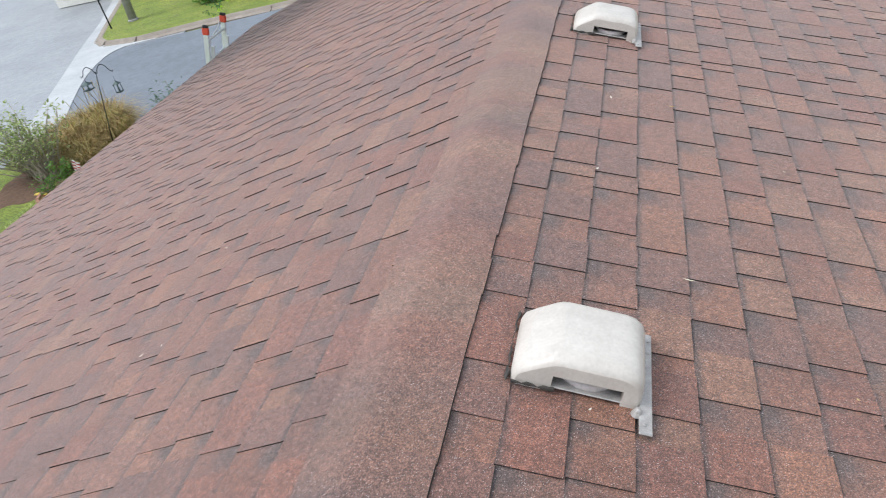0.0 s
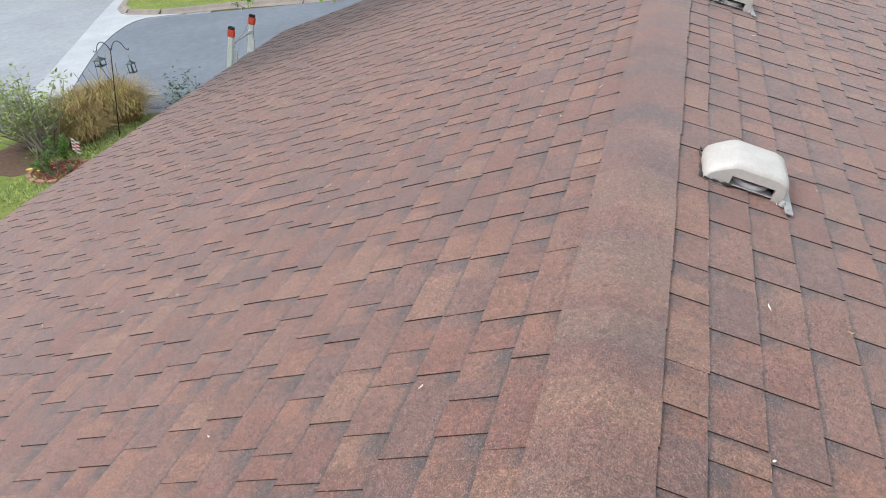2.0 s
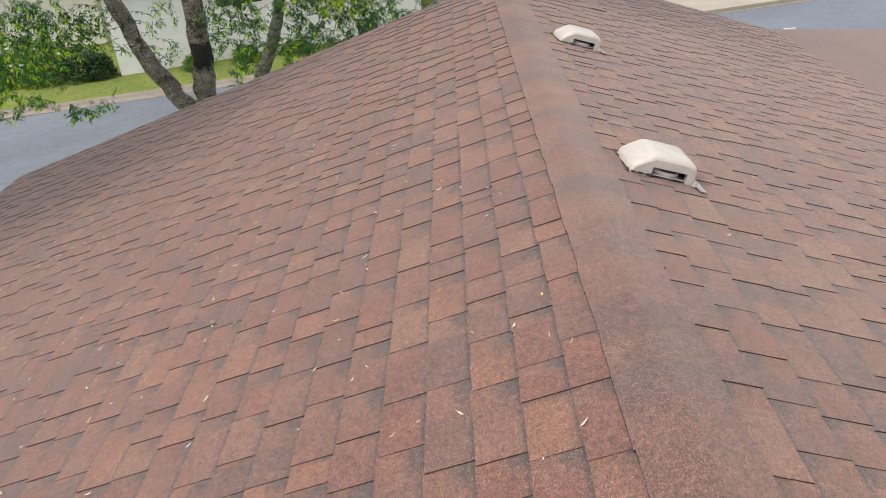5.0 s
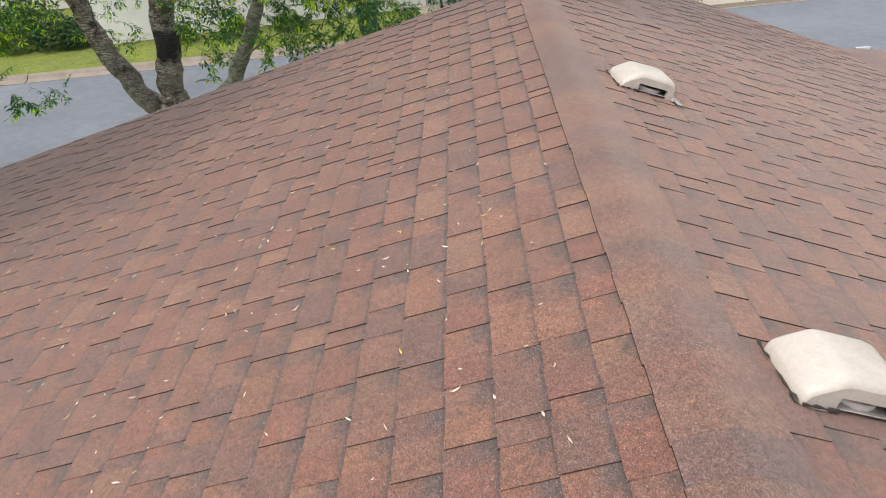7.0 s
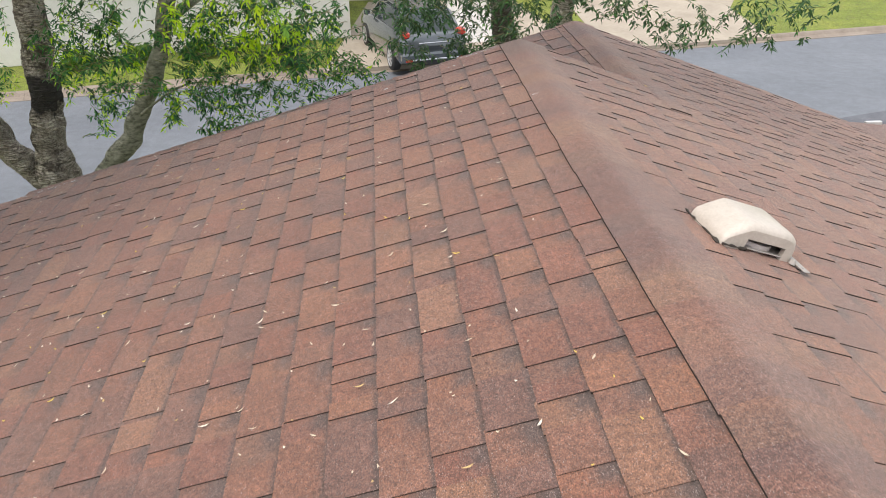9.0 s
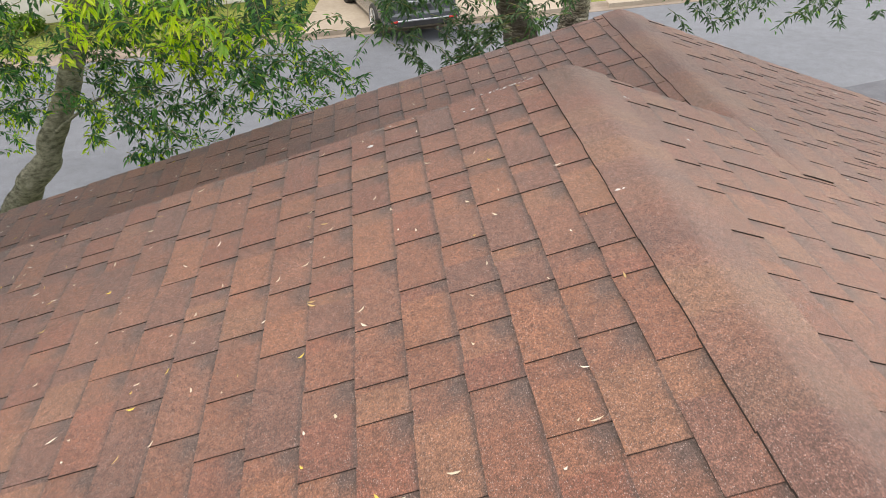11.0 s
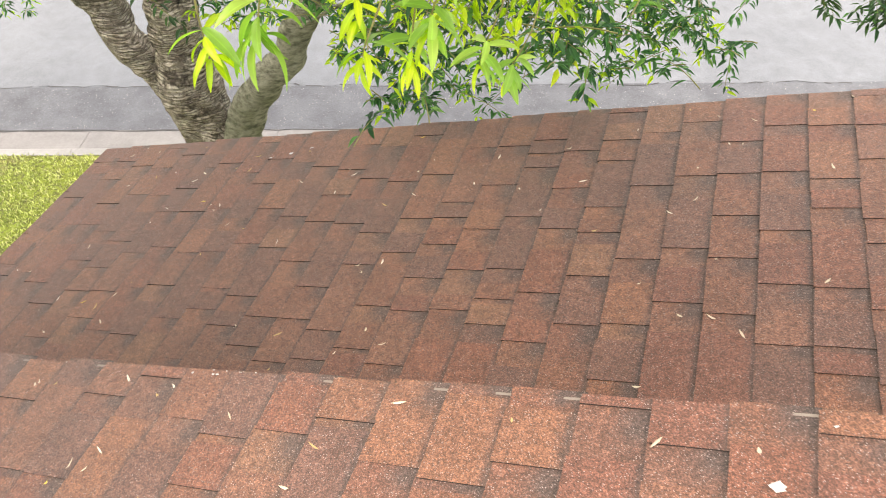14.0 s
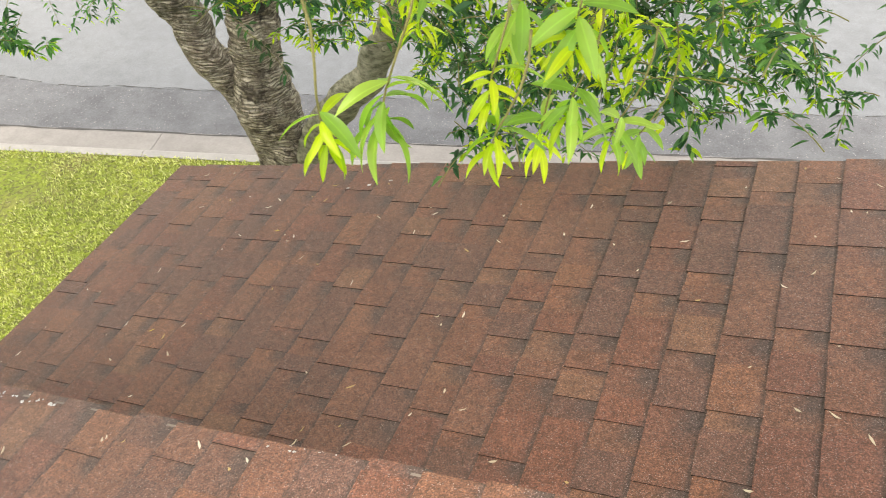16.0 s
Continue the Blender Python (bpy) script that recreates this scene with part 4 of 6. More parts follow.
tagged(part("driveway_tan", Buf().slab([(-2.3, far_kerb(-2.3) + 0.3), (4.9, far_kerb(4.9) + 0.3), (3.9, 35.6), (-1.2, 35.6)], -0.3, 0.002), ["drive"]), "tan concrete driveway with the parked car", "driveway", kind="structure")
tagged(part("driveway_pale", Buf().slab([(5.4, far_kerb(5.4) + 0.3), (10.6, far_kerb(10.6) + 0.3), (11.0, 33.2), (14.0, 39.0), (6.0, 39.0)], -0.3, 0.003), ["drive"]), "sandy concrete drive across the street", "driveway", kind="structure")
b = Buf()
b.slab([(1.5, 29.2), (3.2, 29.5), (3.0, 35.5), (1.5, 35.5)], 0.002, 0.008)
tagged(part("path", b, ["pale_drive"]), "pale concrete path beside the car", "path", kind="structure")

# grass blades where the lawn is seen from close by
b, r = Buf(), random.Random(12)
for _ in range(78000):
    x, y = r.uniform(-9.8, -3.5), r.uniform(10.6, 17.6)
    if y > near_kerb(x) - 0.60 or x > -3.55:
        continue
    if (x + 8.68) ** 2 + (y - 13.80) ** 2 < 0.46 or (x + 8.3) ** 2 + (y - 14.7) ** 2 < 0.25 + 0.4 * noise.noise(Vector((x * 3, y * 3, 4.0))) and r.random() < 0.7 or noise.noise(Vector((x * 0.9, y * 0.9, 1.0))) > 0.36 and r.random() < 0.8:
        continue
    a, h, w, tilt = r.uniform(0, 6.28), r.uniform(0.010, 0.030), r.uniform(0.0035, 0.0075), r.uniform(0.2, 1.6)
    dx, dy = math.cos(a), math.sin(a)
    lx, ly = -dy * h * tilt, dx * h * tilt
    b.add([(x - dx * w, y - dy * w, -0.012), (x + dx * w, y + dy * w, -0.012), (x + dx * w * 0.6 + lx * 0.5, y + dy * w * 0.6 + ly * 0.5, h * 0.6), (x + lx, y + ly, h * (1.0 - 0.3 * tilt))], [(0, 1, 2), (0, 2, 3)])
for _ in range(9000):
    x, y = r.uniform(-11.7, -9.8), r.uniform(10.8, 14.9)
    if noise.noise(Vector((x * 1.6, y * 1.6, 2.0))) > 0.25 and r.random() < 0.8:
        continue
    a, h, w, tilt = r.uniform(0, 6.28), r.uniform(0.03, 0.085), r.uniform(0.004, 0.008), r.uniform(0.1, 0.9)
    dx, dy = math.cos(a), math.sin(a)
    lx, ly = -dy * h * tilt, dx * h * tilt
    b.add([(x - dx * w, y - dy * w, -0.012), (x + dx * w, y + dy * w, -0.012), (x + dx * w * 0.6 + lx * 0.5, y + dy * w * 0.6 + ly * 0.5, h * 0.6), (x + lx, y + ly, h * (1.0 - 0.3 * tilt))], [(0, 1, 2), (0, 2, 3)])
tagged(part("lawn_grass", b, ["blade"]), "short yellow-green lawn grass blades", "grass", kind="stuff")

# ---- trees ----
LEAF = np.array([(0, 0, 0), (0.30, 0.5, 0.10), (0.62, 0.42, 0.05), (1.0, 0, -0.10), (0.62, -0.42, 0.05), (0.30, -0.5, 0.10), (0.30, 0, 0.0), (0.62, 0, -0.03)])
LEAF_FACES = [(0, 6, 1), (0, 5, 6), (6, 7, 2, 1), (5, 4, 7, 6), (7, 3, 2), (4, 3, 7)]
LEAF_UV = [(0.5, 0), (0, 0.3), (0.05, 0.6), (0.5, 1), (0.95, 0.6), (1, 0.3), (0.5, 0.3), (0.5, 0.6)]


def leaf_pose(p, along, length, width, r):
    """Matrix of a leaf at p that points along the given way."""
    d = along.normalized()
    side = d.cross(Vector((r.uniform(-0.5, 0.5), r.uniform(-0.5, 0.5), 1))).normalized()
    up = side.cross(d)
    return Matrix(((d.x * length, side.x * width, up.x * length, p.x), (d.y * length, side.y * width, up.y * length, p.y), (d.z * length, side.z * width, up.z * length, p.z), (0, 0, 0, 1)))


def add_leaf(b, m, slot=0):
    vs = [m @ Vector(v) for v in LEAF]
    b.add(vs, LEAF_FACES, slot, LEAF_UV)


def spray(leaves, twigs, root, tip, count, size, r, young=0.15, single=None, droop=0.28):
    """A twig from root to tip with narrow pointed leaves along it, crowded and youngest at the end. single: a call that takes each leaf's matrix instead."""
    root, tip = Vector(root), Vector(tip)
    sag = Vector((0, 0, 0.16 * (tip - root).length))
    path = [root.lerp(tip, i / 6) + sag * (4 * (i / 6) * (1 - i / 6)) * 0.6 for i in range(7)]
    twigs.tube(path, [0.0030 - 0.0003 * i for i in range(7)], 4, 0, 0, False)
    for i in range(count):
        t = min(0.999, 0.1 + 0.9 * ((i + r.random()) / count) ** 0.75)
        k = min(5, int(t * 6))
        p = path[k].lerp(path[k + 1], t * 6 - k)
        d = (path[k + 1] - path[k]).normalized()
        a = r.uniform(0, 6.28)
        out = Vector((math.cos(a), math.sin(a), r.uniform(-0.6, 0.5)))
        way = d * r.uniform(0.1, 0.7) + out * r.uniform(0.7, 1.3) + Vector((0, 0, -droop))
        l = size * r.uniform(0.55, 1.2)
        fresh = t > 1 - young * r.uniform(0.4, 1.6)
        m = leaf_pose(p + out * 0.012, way, l * (0.9 if fresh else 1.0), l * r.uniform(0.24, 0.34), r)
        if single:
            single(m, fresh)
        else:
            add_leaf(leaves, m, 1 if fresh else 0)


def stem_points(points, count=14, wobble=0.03, seed=0.0):
    pts, out = [Vector(p) for p in points], []
    for i in range(count + 1):
        t = i / count * (len(pts) - 1)
        k = min(int(t), len(pts) - 2)
        u = t - k
        p0, p1, p2, p3 = pts[max(k - 1, 0)], pts[k], pts[k + 1], pts[min(k + 2, len(pts) - 1)]
        p = 0.5 * ((2 * p1) + (p2 - p0) * u + (2 * p0 - 5 * p1 + 4 * p2 - p3) * u * u + (3 * p1 - p0 - 3 * p2 + p3) * u ** 3)
        w = Vector((noise.noise(Vector((t * 1.3, seed, 0))), noise.noise(Vector((t * 1.3, seed, 5))), 0)) * wobble
        out.append(p + w)
    return out


def limb(name, points, r0, r1, mat, parent, seed=0.0, sides=18, label="", count=26, rough=0.16):
    thick = r0 > 0.1
    ratio, count = (1, count) if not thick else (11, count * 11)
    pts = stem_points(points, count, 0.05, seed)
    radii = [(r0 + (r1 - r0) * (i / count) ** 0.8) * (1 + 0.5 * rough * noise.noise(Vector((i * 0.9 / ratio, seed, 2)))) for i in range(count + 1)]
    return part(name, Buf().tube(pts, radii, sides + (10 if thick else 0), 0, rough), [mat], parent, label, smooth=True)


def cluster(leaves, twigs, tips, lift, size, r, sprays=7, spread=0.30, count=26, young=0.14):
    for x, y, z in tips:
        for _ in range(sprays):
            tip = Vector((x + r.gauss(0, spread), y + r.gauss(0, spread), z + r.gauss(0, spread * 0.8)))
            a, q = r.uniform(0, 6.28), r.uniform(0.12, 0.42)
            root = tip + Vector((q * math.cos(a), q * math.sin(a), lift * r.uniform(0.1, 0.36)))
            spray(leaves, twigs, root, tip, count, size, r, young)


tree = thing("tree", "three-stemmed tree with ridged pale bark and narrow glossy leaves", "tree", "street trees")
trunk = limb("trunk", [(-4.02, 14.35, -0.1), (-4.03, 14.34, 0.9), (-4.03, 14.32, 1.8), (-4.12, 14.31, 2.62)], 0.35, 0.12, "bark", tree, 1.0, 30, "ridged pale trunk")
limb("stem", [(-4.12, 14.34, 1.6), (-4.23, 14.33, 2.15), (-4.40, 14.32, 2.45), (-4.60, 14.31, 2.72), (-4.77, 14.3, 3.05), (-4.94, 14.3, 3.45), (-5.07, 14.3, 3.9), (-5.4, 14.2, 5.2), (-5.8, 13.9, 6.6)], 0.142, 0.10, "bark", tree, 2.0, 26, "leaning stem with cracked bark")
limb("stem", [(-4.06, 14.31, 1.7), (-4.15, 14.3, 2.3), (-4.17, 14.3, 2.7), (-4.13, 14.3, 3.0), (-4.08, 14.3, 3.4), (-4.04, 14.3, 3.95), (-3.95, 14.3, 5.4), (-3.9, 14.4, 7.0)], 0.175, 0.12, "bark_scarred", tree, 3.0, 26, "upright stem with dark scar")
limb("stem", [(-3.84, 14.28, 1.5), (-3.80, 14.28, 2.0), (-3.74, 14.28, 2.28), (-3.57, 14.27, 2.50), (-3.41, 14.26, 2.69), (-3.24, 14.25, 2.98), (-3.03, 14.25, 3.38), (-2.85, 14.25, 3.85), (-2.4, 14.1, 5.0), (-1.8, 13.6, 6.2)], 0.138, 0.06, "bark_smooth", tree, 4.0, 24, "smoother olive-grey leaning stem")
limb("branch", [(-2.5, 14.15, 4.8), (-2.1, 13.6, 5.4), (-1.8, 12.9, 5.7), (-1.6, 12.0, 5.6)], 0.05, 0.012, "bark_smooth", tree, 5.0, 8, "", 12)
limb("branch", [(-5.2, 14.3, 4.5), (-6.3, 14.3, 4.8), (-7.4, 14.6, 4.8), (-8.2, 14.5, 4.3)], 0.06, 0.015, "bark", tree, 6.0, 8, "", 12)
limb("branch", [(-2.86, 14.25, 3.85), (-2.3, 14.4, 4.2), (-1.6, 14.4, 4.3), (-1.0, 14.2, 4.1)], 0.05, 0.012, "bark_smooth", tree, 7.0, 8, "", 12)
limb("branch", [(-3.3, 14.25, 2.9), (-3.1, 14.1, 3.1), (-2.7, 14.0, 3.35), (-2.3, 13.9, 3.4)], 0.02, 0.006, "bark_smooth", tree, 8.0, 6, "", 10)
limb("branch", [(-5.5, 14.15, 5.5), (-6.2, 13.2, 6.4), (-6.3, 11.4, 6.9), (-5.9, 9.4, 6.9)], 0.07, 0.012, "bark", tree, 14.0, 8, "", 14)
limb("branch", [(-3.95, 14.3, 5.8), (-3.8, 13.4, 6.5), (-3.4, 12.2, 6.7), (-2.9, 11.2, 6.8)], 0.06, 0.012, "bark", tree, 15.0, 8, "", 14)
limb("branch", [(-2.05, 13.8, 5.7), (-1.2, 13.2, 6.3), (-0.4, 12.4, 6.4), (0.4, 11.6, 6.5)], 0.05, 0.012, "bark_smooth", tree, 16.0, 8, "", 14)
leaves, twigs, r = Buf(), Buf(), random.Random(21)
HAZE = [(-3.48, 13.5, 3.75), (-3.29, 13.5, 3.83), (-3.15, 13.5, 3.7), (-3.43, 13.5, 3.61), (-3.30, 13.5, 3.40), (-2.98, 13.5, 3.69), (-3.47, 13.5, 3.97), (-3.28, 13.5, 4.05), (-3.05, 13.5, 3.96), (-2.86, 13.5, 3.93)]
cluster(leaves, twigs, HAZE, 0.7, 0.062, r, 6, 0.10, 26, 0.15)
BEHIND = [(-3.8, 14.9, 3.1), (-3.94, 14.9, 2.96), (-3.65, 14.9, 2.92), (-3.84, 14.9, 2.7), (-3.57, 14.9, 2.77), (-3.72, 14.9, 3.4), (-3.5, 14.9, 3.25)]
cluster(leaves, twigs, BEHIND, 0.7, 0.062, r, 6, 0.11, 26, 0.16)
SPARSE = [(-4.84, 14.7, 3.47), (-4.67, 14.7, 3.35), (-4.57, 14.7, 3.17), (-4.82, 14.7, 3.11), (-4.52, 14.7, 3.58), (-4.74, 14.7, 3.82), (-5.1, 14.7, 3.6), (-5.3, 14.7, 3.3)]
cluster(leaves, twigs, SPARSE, 0.7, 0.062, r, 4, 0.10, 22, 0.2)
HANGING = [(-2.46, 13.6, 4.0), (-2.35, 13.6, 3.89), (-2.19, 13.6, 4.02), (-2.03, 13.6, 3.95), (-1.88, 13.6, 4.05), (-2.33, 13.6, 3.68), (-2.15, 13.6, 3.72), (-1.98, 13.6, 3.62), (-1.79, 13.6, 3.66),
           (-1.69, 13.6, 3.78), (-1.62, 13.6, 3.61), (-2.52, 13.6, 3.64), (-2.46, 13.6, 3.5), (-2.22, 13.6, 3.54), (-1.67, 13.6, 3.98), (-1.86, 13.6, 3.85)]
cluster(leaves, twigs, HANGING, 0.9, 0.064, r, 6, 0.10, 27, 0.08)
DROOP = [(-2.45, 13.65, 3.29), (-2.33, 13.65, 3.21), (-2.14, 13.65, 3.23), (-1.99, 13.65, 3.27), (-1.88, 13.65, 3.42), (-1.81, 13.65, 3.21), (-2.3, 13.65, 3.07), (-2.41, 13.65, 3.0), (-2.11, 13.65, 3.09),
         (-1.45, 14.0, 3.69), (-1.37, 14.0, 3.54), (-1.25, 14.0, 3.38), (-1.17, 14.0, 3.48), (-1.03, 14.0, 3.38), (-0.94, 14.0, 3.3), (-1.34, 14.0, 3.83), (-1.59, 14.0, 3.24), (-1.5, 14.0, 3.14), (-1.32, 14.0, 3.18)]
cluster(leaves, twigs, DROOP, 0.8, 0.058, r, 6, 0.075, 25, 0.06)
cluster(leaves, twigs, [(-2.81, 14.0, 3.16), (-2.89, 14.0, 3.05), (-2.73, 14.0, 3.31)], 0.7, 0.066, r, 6, 0.07, 24, 0.25)
SUNNY = [(-2.0, 12.9, 4.02), (-1.89, 12.9, 3.94), (-1.81, 12.9, 3.88), (-1.64, 12.9, 3.96), (-1.73, 12.9, 4.04), (-1.97, 12.9, 3.86), (-2.29, 12.9, 4.03), (-2.2, 12.9, 4.08), (-2.42, 12.9, 4.08)]
cluster(leaves, twigs, SUNNY, 0.7, 0.075, r, 4, 0.07, 20, 0.55)
MID = [(-2.24, 13.2, 3.4), (-2.29, 13.2, 3.28), (-2.23, 13.3, 3.57), (-1.59, 13.2, 3.66), (-1.5, 13.2, 3.54), (-1.46, 13.2, 3.7), (-1.39, 13.2, 3.63), (-1.3, 13.3, 3.64), (-1.38, 13.0, 4.12), (-1.3, 13.0, 4.16), (-1.31, 13.0, 4.03), (-1.49, 13.2, 3.91), (-1.47, 13.1, 4.1)]
cluster(leaves, twigs, MID, 0.5, 0.075, r, 2, 0.07, 18, 0.08)
BACK = [(-6.08, 14.0, 2.54), (-5.62, 14.0, 2.63)]
cluster(leaves, twigs, BACK, 0.8, 0.085, r, 4, 0.06, 20, 0.12)
OUTER = [(-6.72, 14.0, 3.91), (-6.3, 14.0, 3.7), (-6.79, 14.0, 3.27), (-5.83, 14.2, 3.84), (-6.08, 14.2, 3.38), (-6.5, 14.1, 3.5), (-6.83, 13.8, 3.1), (-6.9, 13.7, 3.3), (-7.6, 14.1, 3.6), (-8.2, 14.2, 3.6), (-7.4, 14.2, 3.8), (-8.0, 14.4, 3.6)]
cluster(leaves, twigs, OUTER, 1.1, 0.07, r, 18, 0.26, 34, 0.22)
cluster(leaves, twigs, [(-5.3, 14.2, 3.85), (-5.5, 14.0, 3.6)], 0.8, 0.08, r, 5, 0.13, 24, 0.1)
LEFT_LOW = [(-7.5, 14.0, 2.62), (-7.21, 14.0, 2.68), (-6.91, 14.0, 2.68), (-6.64, 14.0, 2.8), (-6.35, 14.0, 2.88), (-7.23, 14.0, 3.05), (-6.91, 14.0, 2.98), (-6.36, 14.0, 3.1), (-7.13, 14.0, 3.39), (-6.87, 14.0, 3.3)]
cluster(leaves, twigs, LEFT_LOW, 0.8, 0.062, r, 6, 0.09, 26, 0.08)
LEFT_HIGH = [(-6.82, 14.0, 4.08), (-6.53, 14.0, 3.97), (-6.19, 14.0, 4.0), (-5.92, 14.0, 3.82), (-5.57, 14.0, 3.89), (-5.33, 14.0, 3.75), (-6.78, 14.0, 3.76), (-6.4, 14.0, 3.63), (-5.94, 14.0, 3.56), (-5.58, 14.0, 3.62)]
cluster(leaves, twigs, LEFT_HIGH, 0.8, 0.062, r, 7, 0.12, 26, 0.14)
cluster(leaves, twigs, [(-6.13, 14.71, 2.38), (-5.81, 14.75, 2.45)], 0.8, 0.062, r, 4, 0.05, 18, 0.08)
# leaf clusters out of view, added overhead to shade roofs and street
r2 = random.Random(22)
ABOVE_RAKE = [(r2.uniform(-5.7, -3.7), r2.uniform(10.0, 12.0), r2.uniform(6.0, 6.5)) for _ in range(13)]
ABOVE = [(r2.uniform(-8.0, 1.0), r2.uniform(12.1, 17.5), r2.uniform(6.2, 8.4)) for _ in range(26)] + [(r2.uniform(-13.0, -3.0), r2.uniform(13.6, 17.4), r2.uniform(6.2, 8.2)) for _ in range(56)] + [(r2.uniform(-5.5, 1.4), r2.uniform(11.7, 13.3), r2.uniform(5.75, 6.4)) for _ in range(17)] + [(r2.uniform(-4.5, 0.9), r2.uniform(10.7, 12.1), r2.uniform(6.6, 7.3)) for _ in range(16)]
LOW_SHADE = [(r2.uniform(-4.2, -0.5), r2.uniform(11.4, 12.1), r2.uniform(5.8, 6.15)) for _ in range(3)] + [(r2.uniform(-6.3, -4.1), r2.uniform(11.2, 12.6), r2.uniform(5.8, 6.3)) for _ in range(9)]
ABOVE += [(r2.uniform(-7.2, -4.4), r2.uniform(8.2, 10.9), r2.uniform(6.0, 6.8)) for _ in range(28)]
ABOVE += [(r2.uniform(-8.9, -5.5), r2.uniform(8.2, 13.0), r2.uniform(6.2, 7.6)) for _ in range(48)]
high = Buf()
cluster(high, twigs, ABOVE, 0.8, 0.19, r, 10, 0.42, 26)
cluster(high, twigs, LOW_SHADE + ABOVE_RAKE, 0.8, 0.16, r, 9, 0.24, 24)
part("upper_crown", high, ["leaf_dark", "leaf"], tree, "dense dark foliage out of view, added to shade roofs and street")
# shade inside the crown is put into these leaves' darker colour
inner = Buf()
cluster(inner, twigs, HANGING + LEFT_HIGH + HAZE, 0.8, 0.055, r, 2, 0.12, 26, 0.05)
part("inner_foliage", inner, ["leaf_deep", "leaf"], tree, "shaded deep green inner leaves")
part("twig", twigs, ["twig"], tree, "thin yellowish twigs", kind="stuff")
crown = part("crown", leaves, ["leaf", "leaf_young"], tree, "narrow glossy green leaves with paler young tips")


def near_leaf(mat):
    """A long narrow leaf, folded along its rib and curved down towards a sharp tip; unit length and width."""
    vs, uv, fs, k = [], [], [], 9
    for i in range(k):
        t = i / (k - 1)
        w = 0.5 * math.sin(math.pi * t ** 0.85) ** 0.8 if 0 < i < k - 1 else 0.0
        z = 0.10 * math.sin(t * 2.6) - 0.16 * t * t
        vs += [(t, w, z + 0.10 * w), (t, 0, z), (t, -w, z + 0.10 * w)]
        uv += [(0, t), (0.5, t), (1, t)]
    for i in range(k - 1):
        a = 3 * i
        fs += [(a, a + 1, a + 4, a + 3), (a + 1, a + 2, a + 5, a + 4)]
    me = Buf().add(vs, fs, 0, uv).data("leaf", mat)
    me.polygons.foreach_set("use_smooth", [True] * len(fs))
    return me


LEAF_OLD, LEAF_NEW = near_leaf("leaf_fresh"), near_leaf("leaf_young")
near_twigs, r = Buf(), random.Random(31)


def rosette(node, count, size, young):
    """A hanging twig that ends at a node from which long leaves radiate and droop, the youngest at its end."""
    node = Vector(node)
    root = node + Vector((r.uniform(-0.04, 0.07), r.uniform(0.02, 0.10), r.uniform(0.16, 0.26)))
    tip = node + Vector((0, 0, -0.018))
    path = [root.lerp(tip, i / 5) + Vector((0.012 * math.sin(i), 0.010 * math.cos(i * 1.3), 0)) for i in range(6)]
    near_twigs.tube(path, [0.0024 - 0.0002 * i for i in range(6)], 5, 0, 0, False)
    a = r.uniform(0, 6.28)
    for i in range(count):
        t = 1.0 - 0.30 * (i / count) ** 1.3
        k = min(4, int(t * 5))
        p = path[k].lerp(path[k + 1], t * 5 - k)
        a += 2.4 + r.uniform(-0.3, 0.3)
        out = Vector((math.cos(a), math.sin(a), 0))
        way = out * r.uniform(0.5, 1.0) + Vector((0, 0, r.uniform(-1.3, -0.25) if i < count * 0.7 else r.uniform(-0.5, 0.3)))
        fresh = i < count * young * r.uniform(0.7, 1.3)
        length = size * (r.uniform(0.65, 1.0) if fresh else r.uniform(0.8, 1.25))
        ob = part("leaf", LEAF_NEW if fresh else LEAF_OLD, None, crown)
        ob.matrix_basis = leaf_pose(p, way, length, length * (r.uniform(0.18, 0.25) if fresh else r.uniform(0.22, 0.29)), r)


for node, count, size, young in (((-1.835, 11.43, 4.655), 10, 0.095, 0.8), ((-1.77, 11.47, 4.685), 11, 0.105, 0.0), ((-1.66, 11.61, 4.655), 9, 0.085, 1.0), ((-1.65, 11.59, 4.58), 10, 0.085, 0.6),
                                 ((-1.61, 11.74, 4.50), 13, 0.09, 0.7), ((-1.56, 11.70, 4.60), 9, 0.09, 0.1), ((-1.56, 11.70, 4.72), 11, 0.105, 0.25), ((-1.82, 11.72, 4.69), 9, 0.075, 0.6),
                                 ((-1.66, 11.72, 4.73), 9, 0.09, 0.0), ((-1.52, 11.9, 4.42), 10, 0.085, 0.15), ((-1.50, 12.1, 4.27), 9, 0.08, 0.1), ((-1.72, 11.85, 4.62), 8, 0.08, 0.1)):
    rosette((node[0], node[1], node[2] - 0.028), count + 4, size * 0.82, young)
limb("branch", [(-1.6, 12.0, 5.6), (-1.65, 11.8, 5.3), (-1.68, 11.65, 5.0)], 0.012, 0.005, "twig", tree, 9.0, 6, "", 8)
part("twig", near_twigs, ["twig"], tree, "thin yellowish twigs", kind="stuff")

second = thing("tree", "tree with dark furrowed trunks and drooping leafy twigs", "tree", "street trees")
limb("trunk", [(1.12, 16.75, -0.1), (1.05, 16.65, 1.0), (0.88, 16.5, 2.5), (0.72, 16.5, 3.1), (0.6, 16.5, 3.7), (0.3, 16.6, 5.4)], 0.27, 0.10, "bark_dark", second, 11.0, 16, "dark furrowed leaning trunk")
limb("stem", [(1.3, 16.75, -0.1), (1.3, 16.65, 1.2), (1.31, 16.5, 2.6), (1.38, 16.5, 3.2), (1.5, 16.5, 4.2), (1.8, 16.6, 6.2)], 0.22, 0.10, "bark", second, 12.0, 16, "paler upright stem")
